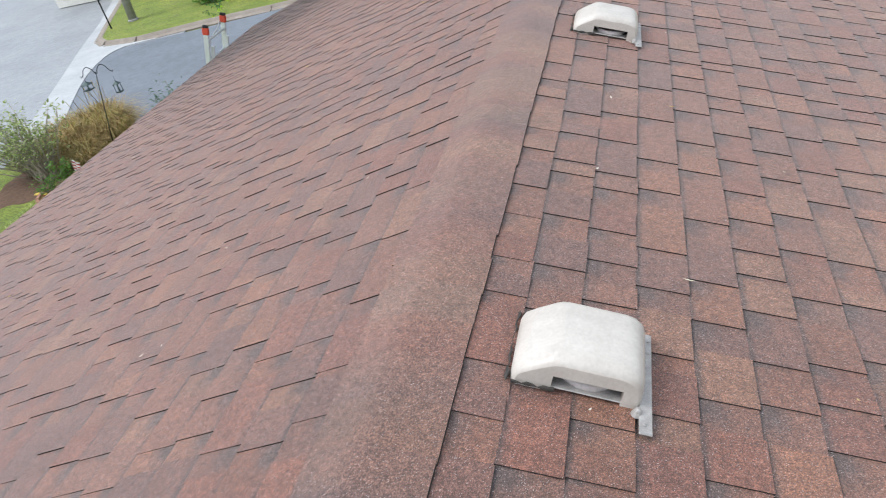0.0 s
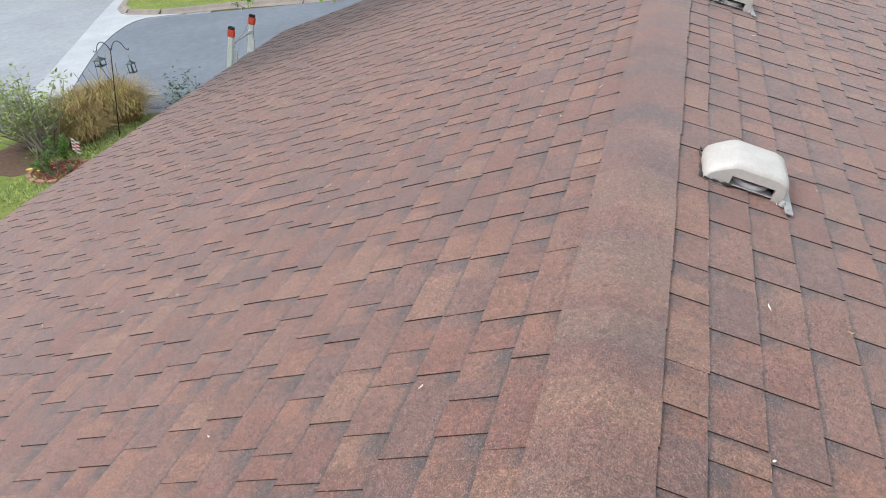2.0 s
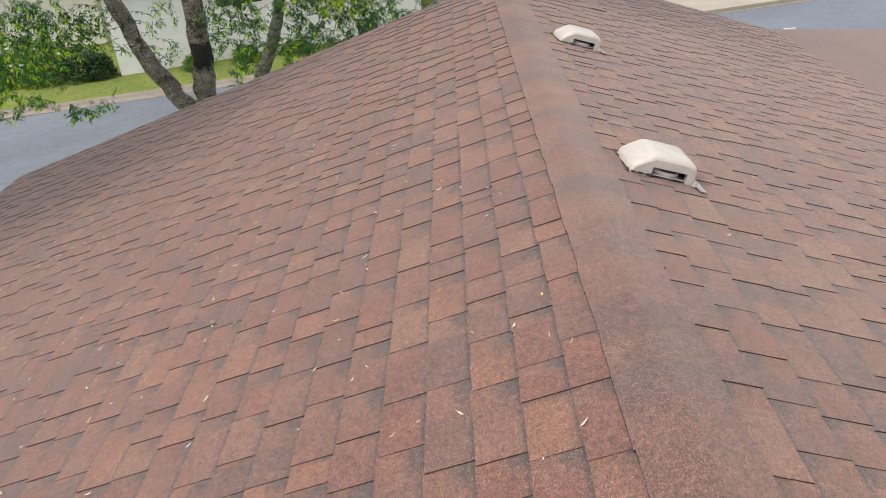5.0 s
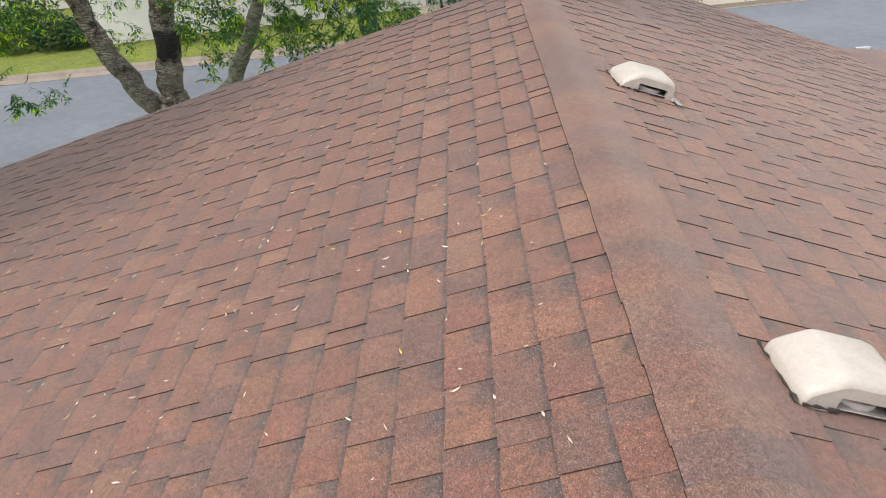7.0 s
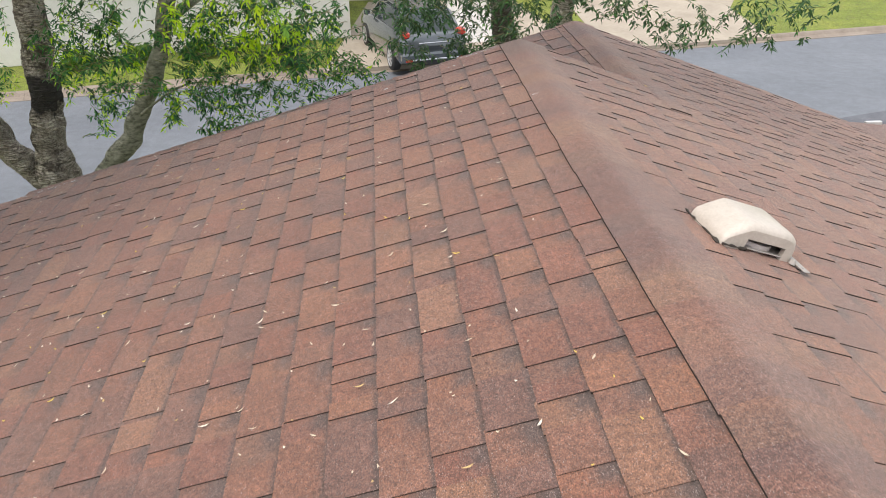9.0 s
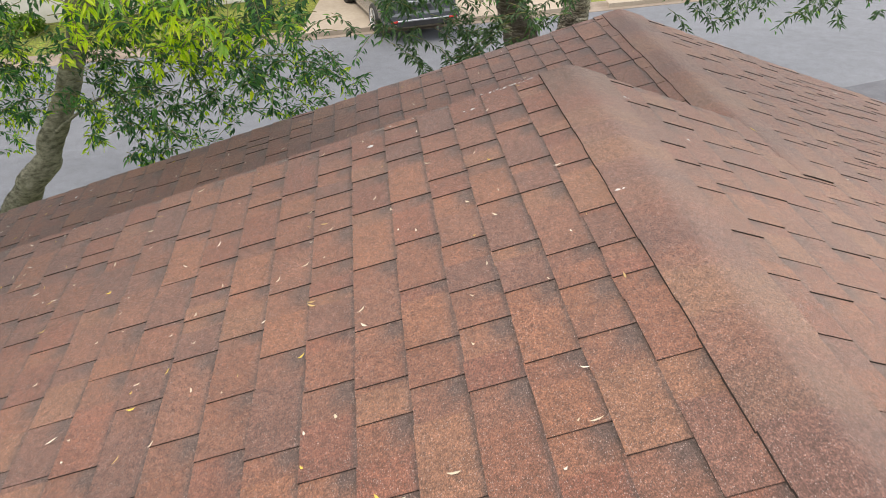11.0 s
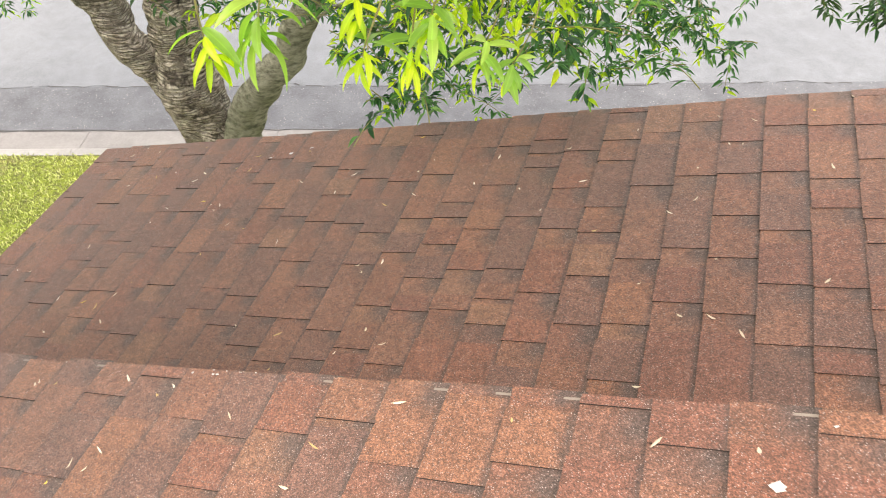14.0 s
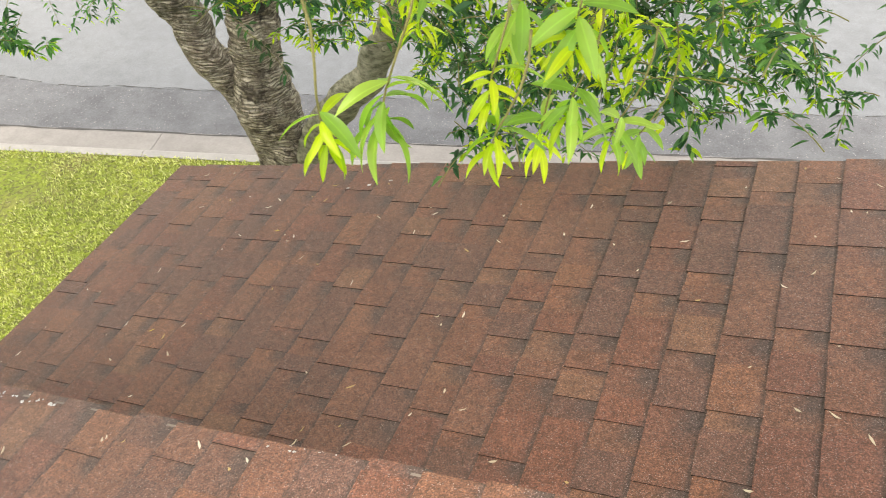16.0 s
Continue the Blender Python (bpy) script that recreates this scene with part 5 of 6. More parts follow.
limb("branch", [(1.46, 16.5, 3.9), (2.1, 16.3, 4.3), (2.8, 15.9, 4.2), (3.3, 15.5, 3.9)], 0.05, 0.012, "bark_dark", second, 13.0, 8, "", 12)
leaves, twigs, r = Buf(), Buf(), random.Random(41)
EXTRA = [(0.15, 15.4, 3.25), (0.44, 15.4, 3.27), (-0.05, 15.2, 3.17), (0.76, 15.6, 3.32), (0.29, 15.6, 3.39)]
cluster(leaves, twigs, [(-0.27, 15.5, 3.03), (-0.13, 15.5, 2.88), (0.1, 15.5, 2.92), (0.27, 15.5, 3.05)], 0.8, 0.085, r, 7, 0.12, 26, 0.05)
cluster(leaves, twigs, EXTRA, 0.8, 0.075, r, 7, 0.13, 26, 0.06)
cluster(leaves, twigs, [(-0.61, 14.9, 3.67), (-0.2, 15.6, 3.7), (0.2, 15.9, 3.6), (0.6, 16.0, 3.7), (1.0, 16.0, 3.6), (1.4, 16.1, 3.7), (1.75, 15.9, 3.62), (-0.5, 15.6, 3.5)], 0.9, 0.085, r, 13, 0.2, 28, 0.06)
cluster(leaves, twigs, [(2.54, 16.0, 3.32), (2.96, 16.0, 3.15), (3.35, 15.6, 3.16), (3.52, 15.6, 3.28), (4.13, 15.6, 3.4), (2.69, 16.0, 3.22), (3.09, 15.8, 3.36), (3.72, 15.6, 3.5), (2.1, 16.1, 3.45)], 0.9, 0.085, r, 6, 0.13, 24, 0.06)
ABOVE = [(0.9 + 2.4 * math.cos(a) * q, 17.1 + 2.0 * math.sin(a) * q, 5.2 + 2.0 * (1 - q)) for a in [i * 0.9 for i in range(7)] for q in (0.4, 0.8, 1.1)]
cluster(leaves, twigs, ABOVE, 0.8, 0.12, r, 8, 0.5, 24, 0.08)
part("twig", twigs, ["twig"], second, kind="stuff")
part("crown", leaves, ["leaf_deep", "leaf"], second, "narrow deep green leaves")

# ---- ladder at the eave ----
ladder = thing("extension_ladder", "pale extension ladder with red end caps leaning on the eave", "ladder")
foot, top = Vector((-6.45, 0, -0.02)), Vector((-5.42, 0, 3.15))
way = (top - foot).normalized()
for y in (9.97, 10.53):
    b = Buf()
    side = Vector((0, 1, 0))
    m = Matrix(((way.cross(side).x * -1, 0, way.x, foot.x), (0, 1, 0, y), (way.cross(side).z * -1, 0, way.z, foot.z), (0, 0, 0, 1)))
    length = (top - foot).length
    b.box(-0.035, 0.035, -0.014, 0.014, 0, length - 0.05, 0, m, 0.004)
    rail = part("rail", b, ["rail"], ladder, "grey fibreglass rail")
    part("end_cap", Buf().box(-0.045, 0.045, -0.026, 0.026, length - 0.10, length, 0, m, 0.008), ["ladder_cap"], rail, "red plastic end cap")
    part("pad", Buf().box(-0.040, 0.040, -0.021, 0.021, length - 0.001, length + 0.034, 0, m, 0.006), ["rubber"], rail, "black rubber pad")
    inner = y + (0.045 if y < 10.2 else -0.045)
    m2 = m.copy()
    m2[1][3] = inner
    part("fly_rail", Buf().box(0.03, 0.085, -0.012, 0.012, 0, length - 0.27, 0, m2, 0.004), ["rail"], ladder, "inner aluminium rail")
for i in range(11):
    p = foot.lerp(top, (0.06 + 0.088 * i))
    part("rung", Buf().tube([(p.x, 9.97, p.z), (p.x, 10.53, p.z)], [0.017, 0.017], 8), ["rail"], ladder, smooth=True)
cord = [(-5.46 - 0.02 * math.sin(i), 10.0 + 0.51 * i / 8, 3.05 - 0.14 * (1 - i / 8) ** 1.6 + 0.03 * i / 8) for i in range(9)]
part("cord", Buf().tube(cord, [0.009] * 9, 6), ["cord"], ladder, "pale rope between the rails", smooth=True)

# ---- garden: shepherd's hook, grasses, shrub, flower bed ----
hook = thing("shepherd_hook", "black iron double shepherd's hook leaning in the garden", "garden hook")
foot, head = Vector((-11.00, 13.72, -0.05)), Vector((-10.82, 14.08, 1.74))
part("pole", Buf().tube([foot, foot.lerp(head, 0.5), head], [0.011, 0.010, 0.009], 8), ["iron"], hook, smooth=True)
part("step_bar", Buf().tube([foot + Vector((-0.1, 0, 0.28)), foot + Vector((0.14, 0, 0.30))], [0.008, 0.008], 6), ["iron"], hook)
ends = []
for s in (-1, 1):
    arc = [head + Vector((s * 0.02, 0, -0.04))] + [head + Vector((s * (0.02 + 0.31 * i / 9), 0.05 * s * i / 9, 0.13 * math.sin(math.pi * min(1, i / 8.0) * 0.95) - 0.035 * max(0, i - 7))) for i in range(1, 10)]
    tip = arc[-1]
    arc += [tip + Vector((s * 0.035, 0, -0.015)), tip + Vector((s * 0.05, 0, 0.02))]
    part("arm", Buf().tube(arc, [0.008] * len(arc), 7), ["iron"], hook, smooth=True)
    ends.append(tip + Vector((s * 0.01, 0, -0.02)))


def lantern(at, wide, tall):
    ob = thing("hanging_lantern", "small dark green metal lantern hanging from the hook", "lantern", "lanterns on the hook", at=Matrix.Translation(at))
    part("hanger", Buf().tube([(0, 0, 0.0), (0.01, 0, -0.05), (0, 0, -0.10)], [0.003] * 3, 5), ["iron"], ob)
    part("roof", Buf().lathe([(0.006, -0.09), (0.016, -0.11), (wide * 0.35, -0.14), (wide * 0.62, -0.165), (wide * 0.62, -0.172), (wide * 0.3, -0.172)], 4, 0, pose(0, 0, 0, 0, 0, 45)), ["lantern"], ob)
    part("base", Buf().lathe([(wide * 0.3, -0.17 - tall), (wide * 0.56, -0.17 - tall), (wide * 0.56, -0.155 - tall), (wide * 0.42, -0.15 - tall)], 4, 0, pose(0, 0, 0, 0, 0, 45)), ["lantern"], ob)
    for sx in (-1, 1):
        for sy in (-1, 1):
            part("bar", Buf().box(sx * wide * 0.33 - 0.005, sx * wide * 0.33 + 0.005, sy * wide * 0.33 - 0.005, sy * wide * 0.33 + 0.005, -0.17 - tall, -0.165), ["lantern"], ob)
    part("candle", Buf().lathe([(0.018, -0.165 - tall), (0.018, -0.165 - tall * 0.6), (0.004, -0.165 - tall * 0.56)], 8), ["lantern"], ob)
    return ob


lantern(ends[0] + Vector((0.03, 0, 0.02)), 0.22, 0.12)
lantern(ends[1] + Vector((-0.02, 0, -0.10)), 0.155, 0.18)

# ornamental grass
GARDEN = Matrix.Translation((0.18, 0.31, 0))
clump = thing("ornamental_grass", "large golden-brown clump of dry ornamental grass", "grass clump", at=GARDEN)
b, r = Buf(), random.Random(51)
for cx, cy, rad, tall, count in ((-12.0, 14.45, 0.62, 0.80, 2100), (-12.65, 14.15, 0.62, 0.74, 1600), (-11.5, 14.3, 0.46, 0.62, 1200), (-12.15, 13.6, 0.56, 0.56, 1300), (-11.75, 13.2, 0.45, 0.42, 900), (-13.0, 13.5, 0.5, 0.6, 600)):
    for _ in range(count):
        a, q = r.uniform(0, 6.28), math.sqrt(r.random())
        p = Vector((cx + rad * 0.5 * q * math.cos(a), cy + rad * 0.5 * q * math.sin(a), 0))
        bend = a + r.gauss(0, 0.8)
        out = Vector((math.cos(bend), math.sin(bend), 0))
        h, reach, w = tall * r.uniform(0.45, 1.08), rad * r.uniform(0.4, 1.6) * (0.3 + q), r.uniform(0.003, 0.007)
        side = Vector((-out.y, out.x, 0)) * w
        low, mid, tip = p + out * reach * 0.16 + Vector((0, 0, h * 0.5)), p + out * reach * 0.55 + Vector((0, 0, h * 0.9)), p + out * reach + Vector((r.gauss(0, 0.05), r.gauss(0, 0.05), h * r.uniform(0.5, 0.98)))
        b.add([p - side, p + side, low + side, low - side, mid + side * 0.8, mid - side * 0.8, tip], [(0, 1, 2, 3), (3, 2, 4, 5), (5, 4, 6)])
part("blade", b, ["straw"], clump, "arching dry blades")
b = Buf()
for i in range(14):
    a = r.uniform(0, 6.28)
    p = Vector((-12.1 + 0.3 * math.cos(a), 14.5 + 0.3 * math.sin(a), 0.5))
    q = p + Vector((r.uniform(-0.2, 0.2), r.uniform(-0.2, 0.2), r.uniform(0.6, 0.85)))
    b.tube([p, q], [0.003, 0.006], 5)
part("plume", b, ["straw"], clump)

# loose grey-green shrub
shrub = thing("shrub", "tall loose shrub with pale bare stems and sparse grey-green leaves", "shrub", at=GARDEN)
b, l, r = Buf(), Buf(), random.Random(61)
for i in range(110):
    a = r.uniform(0, 6.28)
    sx, sy = ((-12.3, 12.6), (-12.95, 12.95))[i % 2]
    foot = Vector((sx + 0.28 * math.cos(a) * r.random(), sy + 0.28 * math.sin(a) * r.random(), 0))
    tip = foot + Vector((r.gauss(-0.2, 0.42), r.gauss(0, 0.42), r.uniform(0.6, 1.45)))
    pts = stem_points([foot, foot.lerp(tip, 0.5) + Vector((r.uniform(-0.1, 0.1), r.uniform(-0.1, 0.1), 0.06)), tip], 6, 0.05, i)
    b.tube(pts, [0.014 - 0.0013 * k for k in range(7)], 5)
    for _ in range(18):
        p = pts[min(6, 3 + int(4 * r.random() ** 0.7))] + Vector((r.gauss(0, 0.09), r.gauss(0, 0.09), r.gauss(0, 0.08)))
        ln = r.uniform(0.06, 0.12)
        add_leaf(l, leaf_pose(p, Vector((r.uniform(-1, 1), r.uniform(-1, 1), r.uniform(-0.3, 0.8))), ln, ln * 0.45, r))
part("stem", b, ["stem"], shrub, "pale bare stems", smooth=True)
part("foliage", l, ["leaf_grey"], shrub, "sparse grey-green leaves")


def leafy_plant(name, label, category, at, rad, tall, count, mat, leaf, seed, stems=8, flowers=(), kind="", group=""):
    ob = thing(name, label, category, group, kind, GARDEN)
    r = random.Random(seed)
    b, l = Buf(), Buf()
    for i in range(stems):
        a = r.uniform(0, 6.28)
        foot = Vector((at[0] + rad * 0.3 * math.cos(a), at[1] + rad * 0.3 * math.sin(a), at[2]))
        tip = foot + Vector((rad * math.cos(a) * r.uniform(0.2, 1), rad * math.sin(a) * r.uniform(0.2, 1), tall * r.uniform(0.6, 1.0)))
        pts = [foot, foot.lerp(tip, 0.5) + Vector((0, 0, tall * 0.08)), tip]
        b.tube(pts, [0.006, 0.005, 0.003], 5)
        for _ in range(count // stems):
            t = r.uniform(0.25, 1.0)
            p = foot.lerp(tip, t) + Vector((r.gauss(0, rad * 0.16), r.gauss(0, rad * 0.16), r.gauss(0, tall * 0.06)))
            ln = leaf * r.uniform(0.6, 1.2)
            add_leaf(l, leaf_pose(p, Vector((r.uniform(-1, 1), r.uniform(-1, 1), r.uniform(-0.4, 0.6))), ln, ln * 0.5, r))
    part("stem", b, ["stem"], ob)
    part("foliage", l, [mat], ob)
    for fx, fy, fz, size, fm in flowers:
        f = Buf()
        for j in range(9):
            m = Matrix.Translation((fx, fy, fz)) @ Matrix.Rotation(6.283 * j / 9, 4, "Z") @ Matrix.Rotation(-0.5, 4, "Y") @ Matrix.Diagonal((size, size * 0.5, size, 1))
            f.add([m @ Vector(v) for v in LEAF], LEAF_FACES, 0, LEAF_UV)
        f.lathe([(size * 0.25, 0), (size * 0.2, size * 0.15), (0.002, size * 0.2)], 8, 0, pose(fx, fy, fz))
        part("flower", f, [fm], ob)
    return ob


leafy_plant("rose_bush", "thin green-leaved rose bush in the brick bed", "shrub", (-9.36, 13.66, 0), 0.45, 1.3, 700, "leaf_deep", 0.08, 71, 10)


def ring_bed(name, cx, cy, rx, ry, label, bricks, seed, start=0.0):
    """A mulched bed with an edging of bricks set end to end round it."""
    r = random.Random(seed)
    ob = thing(name, label, "flower bed")
    ring = [(cx + rx * math.cos(6.283 * j / 40), cy + ry * math.sin(6.283 * j / 40)) for j in range(40)]
    b = Buf().slab(ring, -0.05, 0.025)
    part("mulch", b, ["mulch"], ob, "red bark mulch")
    c = Buf()
    for _ in range(700):
        a, q = r.uniform(0, 6.28), math.sqrt(r.random()) * 0.95
        m = Matrix.Translation((cx + rx * q * math.cos(a), cy + ry * q * math.sin(a), 0.032)) @ Euler((r.uniform(-0.5, 0.5), r.uniform(-0.5, 0.5), r.uniform(0, 6))).to_matrix().to_4x4()
        s = r.uniform(0.012, 0.035)
        c.box(-s, s, -s * 0.3, s * 0.3, -0.004, 0.004, 0, m)
    part("mulch_chip", c, ["chip"], ob, kind="stuff")
    mesh = Buf().box(-0.10, 0.10, -0.045, 0.045, -0.04, 0.05, bevel=0.012).data("brick", "brick")
    for j in range(bricks):
        a = start + 6.283 * j / bricks
        x, y = cx + (rx + 0.05) * math.cos(a), cy + (ry + 0.05) * math.sin(a)
        k = part("brick", mesh, None, ob)
        k.matrix_basis = pose(x, y, r.uniform(-0.008, 0.006), r.uniform(-3, 3), r.uniform(-3, 3), math.degrees(math.atan2((ry + 0.05) * math.cos(a), -(rx + 0.05) * math.sin(a))) + r.uniform(-4, 4))
    return ob


ring_bed("flower_bed", -11.12, 12.06, 0.56, 0.42, "flower bed with red mulch and brick edging", 15, 81)
ring_bed("tree_bed", -8.68, 13.80, 0.56, 0.52, "small round bed of red mulch edged with bricks", 16, 82)
tagged(part("mulch_bed", Buf().slab([(-12.45 + (0.95 + 0.30 * noise.noise(Vector((math.cos(a) * 1.6, math.sin(a) * 1.6, 3.0)))) * math.cos(a), 13.1 + (1.3 + 0.4 * noise.noise(Vector((math.cos(a) * 2, math.sin(a) * 2, 8.0)))) * math.sin(a)) for a in [6.2832 * i / 48 for i in range(48)]], -0.05, -0.006), ["soil"]), "bare brown soil under the shrubs", "soil", kind="structure")
leafy_plant("flowering_plant", "low green plant with a yellow daisy flower", "plant", (-11.7, 11.75, 0.02), 0.25, 0.40, 260, "leaf_hedge", 0.07, 91, 8, [(-11.62, 11.38, 0.20, 0.075, "petal_yellow"), (-11.5, 11.45, 0.15, 0.05, "petal_yellow")], group="bed plants")
leafy_plant("flowering_plant", "low plant with small red flowers", "plant", (-11.15, 11.6, 0.02), 0.28, 0.22, 200, "leaf_dark", 0.05, 92, 8,
            [(-11.1, 11.45, 0.22, 0.04, "petal_red"), (-11.3, 11.65, 0.2, 0.04, "petal_red"), (-11.0, 11.75, 0.24, 0.04, "petal_red"), (-10.9, 11.5, 0.2, 0.04, "petal_red")], group="bed plants")
leafy_plant("flowering_plant", "bright green leafy plant", "plant", (-11.55, 12.1, 0.0), 0.22, 0.62, 320, "leaf_hedge", 0.08, 93, 8, group="bed plants")
flag = thing("garden_flag", "small red and white striped flag on a stick", "flag", at=GARDEN)
part("stick", Buf().tube([(-10.95, 11.95, 0), (-11.02, 11.98, 0.62)], [0.004, 0.004], 6), ["stem"], flag)
for i in range(7):
    b = Buf()
    z0 = 0.60 - 0.034 * i
    vs = [(-11.02 + 0.05 * u - 0.006 * i, 11.98 + 0.02 * math.sin(u * 2.2), z0 - 0.030 * u - dz) for dz in (0, 0.034) for u in (0, 1, 2, 3)]
    vs += [(x + 0.001, y + 0.003, z) for x, y, z in vs]
    b.add(vs, [(0, 1, 5, 4), (1, 2, 6, 5), (2, 3, 7, 6), (12, 13, 9, 8), (13, 14, 10, 9), (14, 15, 11, 10)])
    part("stripe", b, ["flag_red" if i % 2 else "flag_white"], flag)

# ---- across the street ----
for x, y, r0, h, lean, mat, name, label in ((-18.75, 27.0, 0.16, 7.5, 0.04, "pole", "utility_pole", "weathered grey utility pole on the corner lawn"), (-19.3, 26.3, 0.028, 2.6, -0.03, "iron", "sign_post", "thin dark metal post on the corner lawn")):
    ob = thing(name, label, "post")
    part("shaft", Buf().tube([(x, y, -0.1), (x + lean * h * 0.5, y, h / 2), (x + lean * h, y, h)], [r0, r0 * 0.94, r0 * 0.88], 14), [mat], ob, smooth=True)
    part("collar", Buf().lathe([(r0 * 1.25, 0), (r0 * 1.25, 0.06), (r0 * 1.0, 0.08)], 14, 0, pose(x, y, -0.02)), [mat], ob)


def far_house(name, x0, x1, y0, y1, tall, mat, label, openings, at=None):
    """A house with courses of brick or siding on its street wall, a gable roof, doors and windows."""
    ob = thing(name, label, "house", at=at)
    b = Buf().box(x0, x1, y0, y1, -0.1, tall)
    part("wall", b, [mat], ob)
    c, z = Buf(), 0.0
    while z < tall - 0.1:
        c.box(x0 - 0.006, x1 + 0.006, y0 - 0.007, y0 - 0.002, z, z + 0.194)
        c.box(x1 + 0.002, x1 + 0.014, y0, y1, z, z + 0.19)
        z += 0.2
    part("siding", c, [mat], ob, "painted courses", kind="stuff")
    rb = Buf()
    m = (y0 + y1) / 2
    vs = [(x0 - 0.5, y0 - 0.6, tall), (x1 + 0.5, y0 - 0.6, tall), (x1 + 0.5, m, tall + 2.2), (x0 - 0.5, m, tall + 2.2), (x0 - 0.5, y1 + 0.6, tall), (x1 + 0.5, y1 + 0.6, tall)]
    vs += [(x, y, z - 0.2) for x, y, z in vs]
    rb.add(vs, [(0, 1, 2, 3), (3, 2, 5, 4), (6, 9, 8, 7), (9, 10, 11, 8), (0, 6, 7, 1), (4, 5, 11, 10), (0, 3, 9, 6), (3, 4, 10, 9), (1, 7, 8, 2), (2, 8, 11, 5)])
    part("roof", rb, ["far_roof"], ob, "dark shingle roof")
    for kind, cx, z0, w, h in openings:
        o = part(kind, Buf().box(cx - w / 2 - 0.08, cx + w / 2 + 0.08, y0 - 0.06, y0 - 0.012, z0 - 0.08, z0 + h + 0.08, bevel=0.01), ["white_brick"], ob)
        part("pane" if kind == "window" else "panel", Buf().box(cx - w / 2, cx + w / 2, y0 - 0.075, y0 - 0.058, z0, z0 + h), ["pane" if kind == "window" else "house_wall"], o)
    return ob


far_house("house", 0.0, 9.8, 0.0, 8.5, 2.9, "white_brick", "white painted brick house across the street", [("window", 4.0, 1.62, 1.4, 0.95), ("window", 6.6, 1.62, 0.9, 0.95)], pose(-11.15, 27.75, 0, 0, 0, 15.5))
far_house("house", -27.0, -13.8, 33.4, 42.0, 2.9, "house_wall", "cream house behind the corner lawn", [("window", -20.0, 0.9, 1.6, 1.3), ("door", -16.5, 0.0, 0.95, 2.05)])
far_house("house", -2.7, 5.6, 36.0, 44.0, 2.9, "house_wall", "pale house behind the driveway", [("door", 0.2, 0.0, 4.6, 2.2)])


def hedge(name, label, spots, leaf, mat, count, seed, flowers=0):
    ob = thing(name, label, "bush")
    r, l = random.Random(seed), Buf()
    for x, y, rad, tall in spots:
        for _ in range(count):
            a, e, q = r.uniform(0, 6.283), r.random(), 0.55 + 0.45 * r.random() ** 0.5
            k = 1 + 0.25 * noise.noise(Vector((x + math.cos(a) * 1.5, y + math.sin(a) * 1.5, e * 3)))
            p = Vector((x + rad * k * q * math.cos(a) * math.sqrt(1 - e * e * 0.8), y + rad * k * q * math.sin(a) * math.sqrt(1 - e * e * 0.8), tall * k * q * (0.05 + 0.95 * e)))
            ln = leaf * r.uniform(0.6, 1.3)
            add_leaf(l, leaf_pose(p, Vector((r.uniform(-1, 1), r.uniform(-1, 1), r.uniform(-0.3, 0.8))), ln, ln * 0.5, r))
    part("foliage", l, [mat], ob)
    s = Buf()
    for x, y, rad, tall in spots:
        for i in range(7):
            a = i * 0.9
            s.tube([(x + 0.05 * math.cos(a), y + 0.05 * math.sin(a), -0.03), (x + rad * 0.6 * math.cos(a), y + rad * 0.6 * math.sin(a), tall * 0.75)], [0.02, 0.006], 5)
    part("stem", s, ["stem"], ob)
    if flowers:
        f = Buf()
        for i in range(flowers):
            x, y, rad, tall = spots[i % len(spots)]
            a = r.uniform(3.3, 6.1)
            f.lathe([(0.01, 0), (0.07, 0.03), (0.05, 0.08), (0.01, 0.09)], 8, 0, pose(x + rad * 0.9 * math.cos(a), y + rad * 0.9 * math.sin(a), tall * r.uniform(0.4, 0.9)))
        part("blossom", f, ["petal_white"], ob, "small white blossoms")
    return ob


hedge("bush", "rounded green bush with white blossoms by the white wall", [(-14.7, 28.1, 0.9, 1.35), (-13.6, 27.9, 0.85, 1.3), (-15.6, 27.9, 0.8, 1.1)], 0.14, "leaf_hedge", 1500, 101, 16)
hedge("bush", "dark green bush beside the white wall", [(-12.4, 27.8, 0.6, 1.0), (-11.75, 27.75, 0.45, 0.85)], 0.12, "leaf_deep", 1500, 102)
hedge("bush", "low bright green shrubs in front of the white house", [(-8.7, 27.7, 0.45, 0.45), (-7.2, 28.1, 0.45, 0.45), (-5.7, 28.5, 0.45, 0.45)], 0.11, "leaf_hedge", 800, 103)

# wheeled bin
bin_ob = thing("wheeled_bin", "dark green plastic wheeled bin at the kerb", "bin")
x, y = -3.2, 27.3
vs = [(x + sx * w, y + sy * w, z) for z, w in ((0.06, 0.22), (0.92, 0.30)) for sx, sy in ((-1, -1), (1, -1), (1, 1), (-1, 1))]
part("body", Buf().add(vs, [(3, 2, 1, 0), (4, 5, 6, 7), (0, 1, 5, 4), (1, 2, 6, 5), (2, 3, 7, 6), (3, 0, 4, 7)]), ["bin"], bin_ob)
part("lid", Buf().box(x - 0.33, x + 0.33, y - 0.33, y + 0.35, 0.92, 1.0, bevel=0.03), ["bin"], bin_ob)
for sx in (-1, 1):
    part("wheel", Buf().lathe([(0.02, -0.025), (0.11, -0.025), (0.11, 0.025), (0.02, 0.025)], 16, 0, pose(x + sx * 0.24, y + 0.27, 0.11, 0, 90, 0)), ["rubber"], bin_ob)

# parked car
car = thing("car", "dark slate-blue estate car parked on the driveway", "car", at=pose(0.5, 26.1, -0.03, 0, 0, 14))


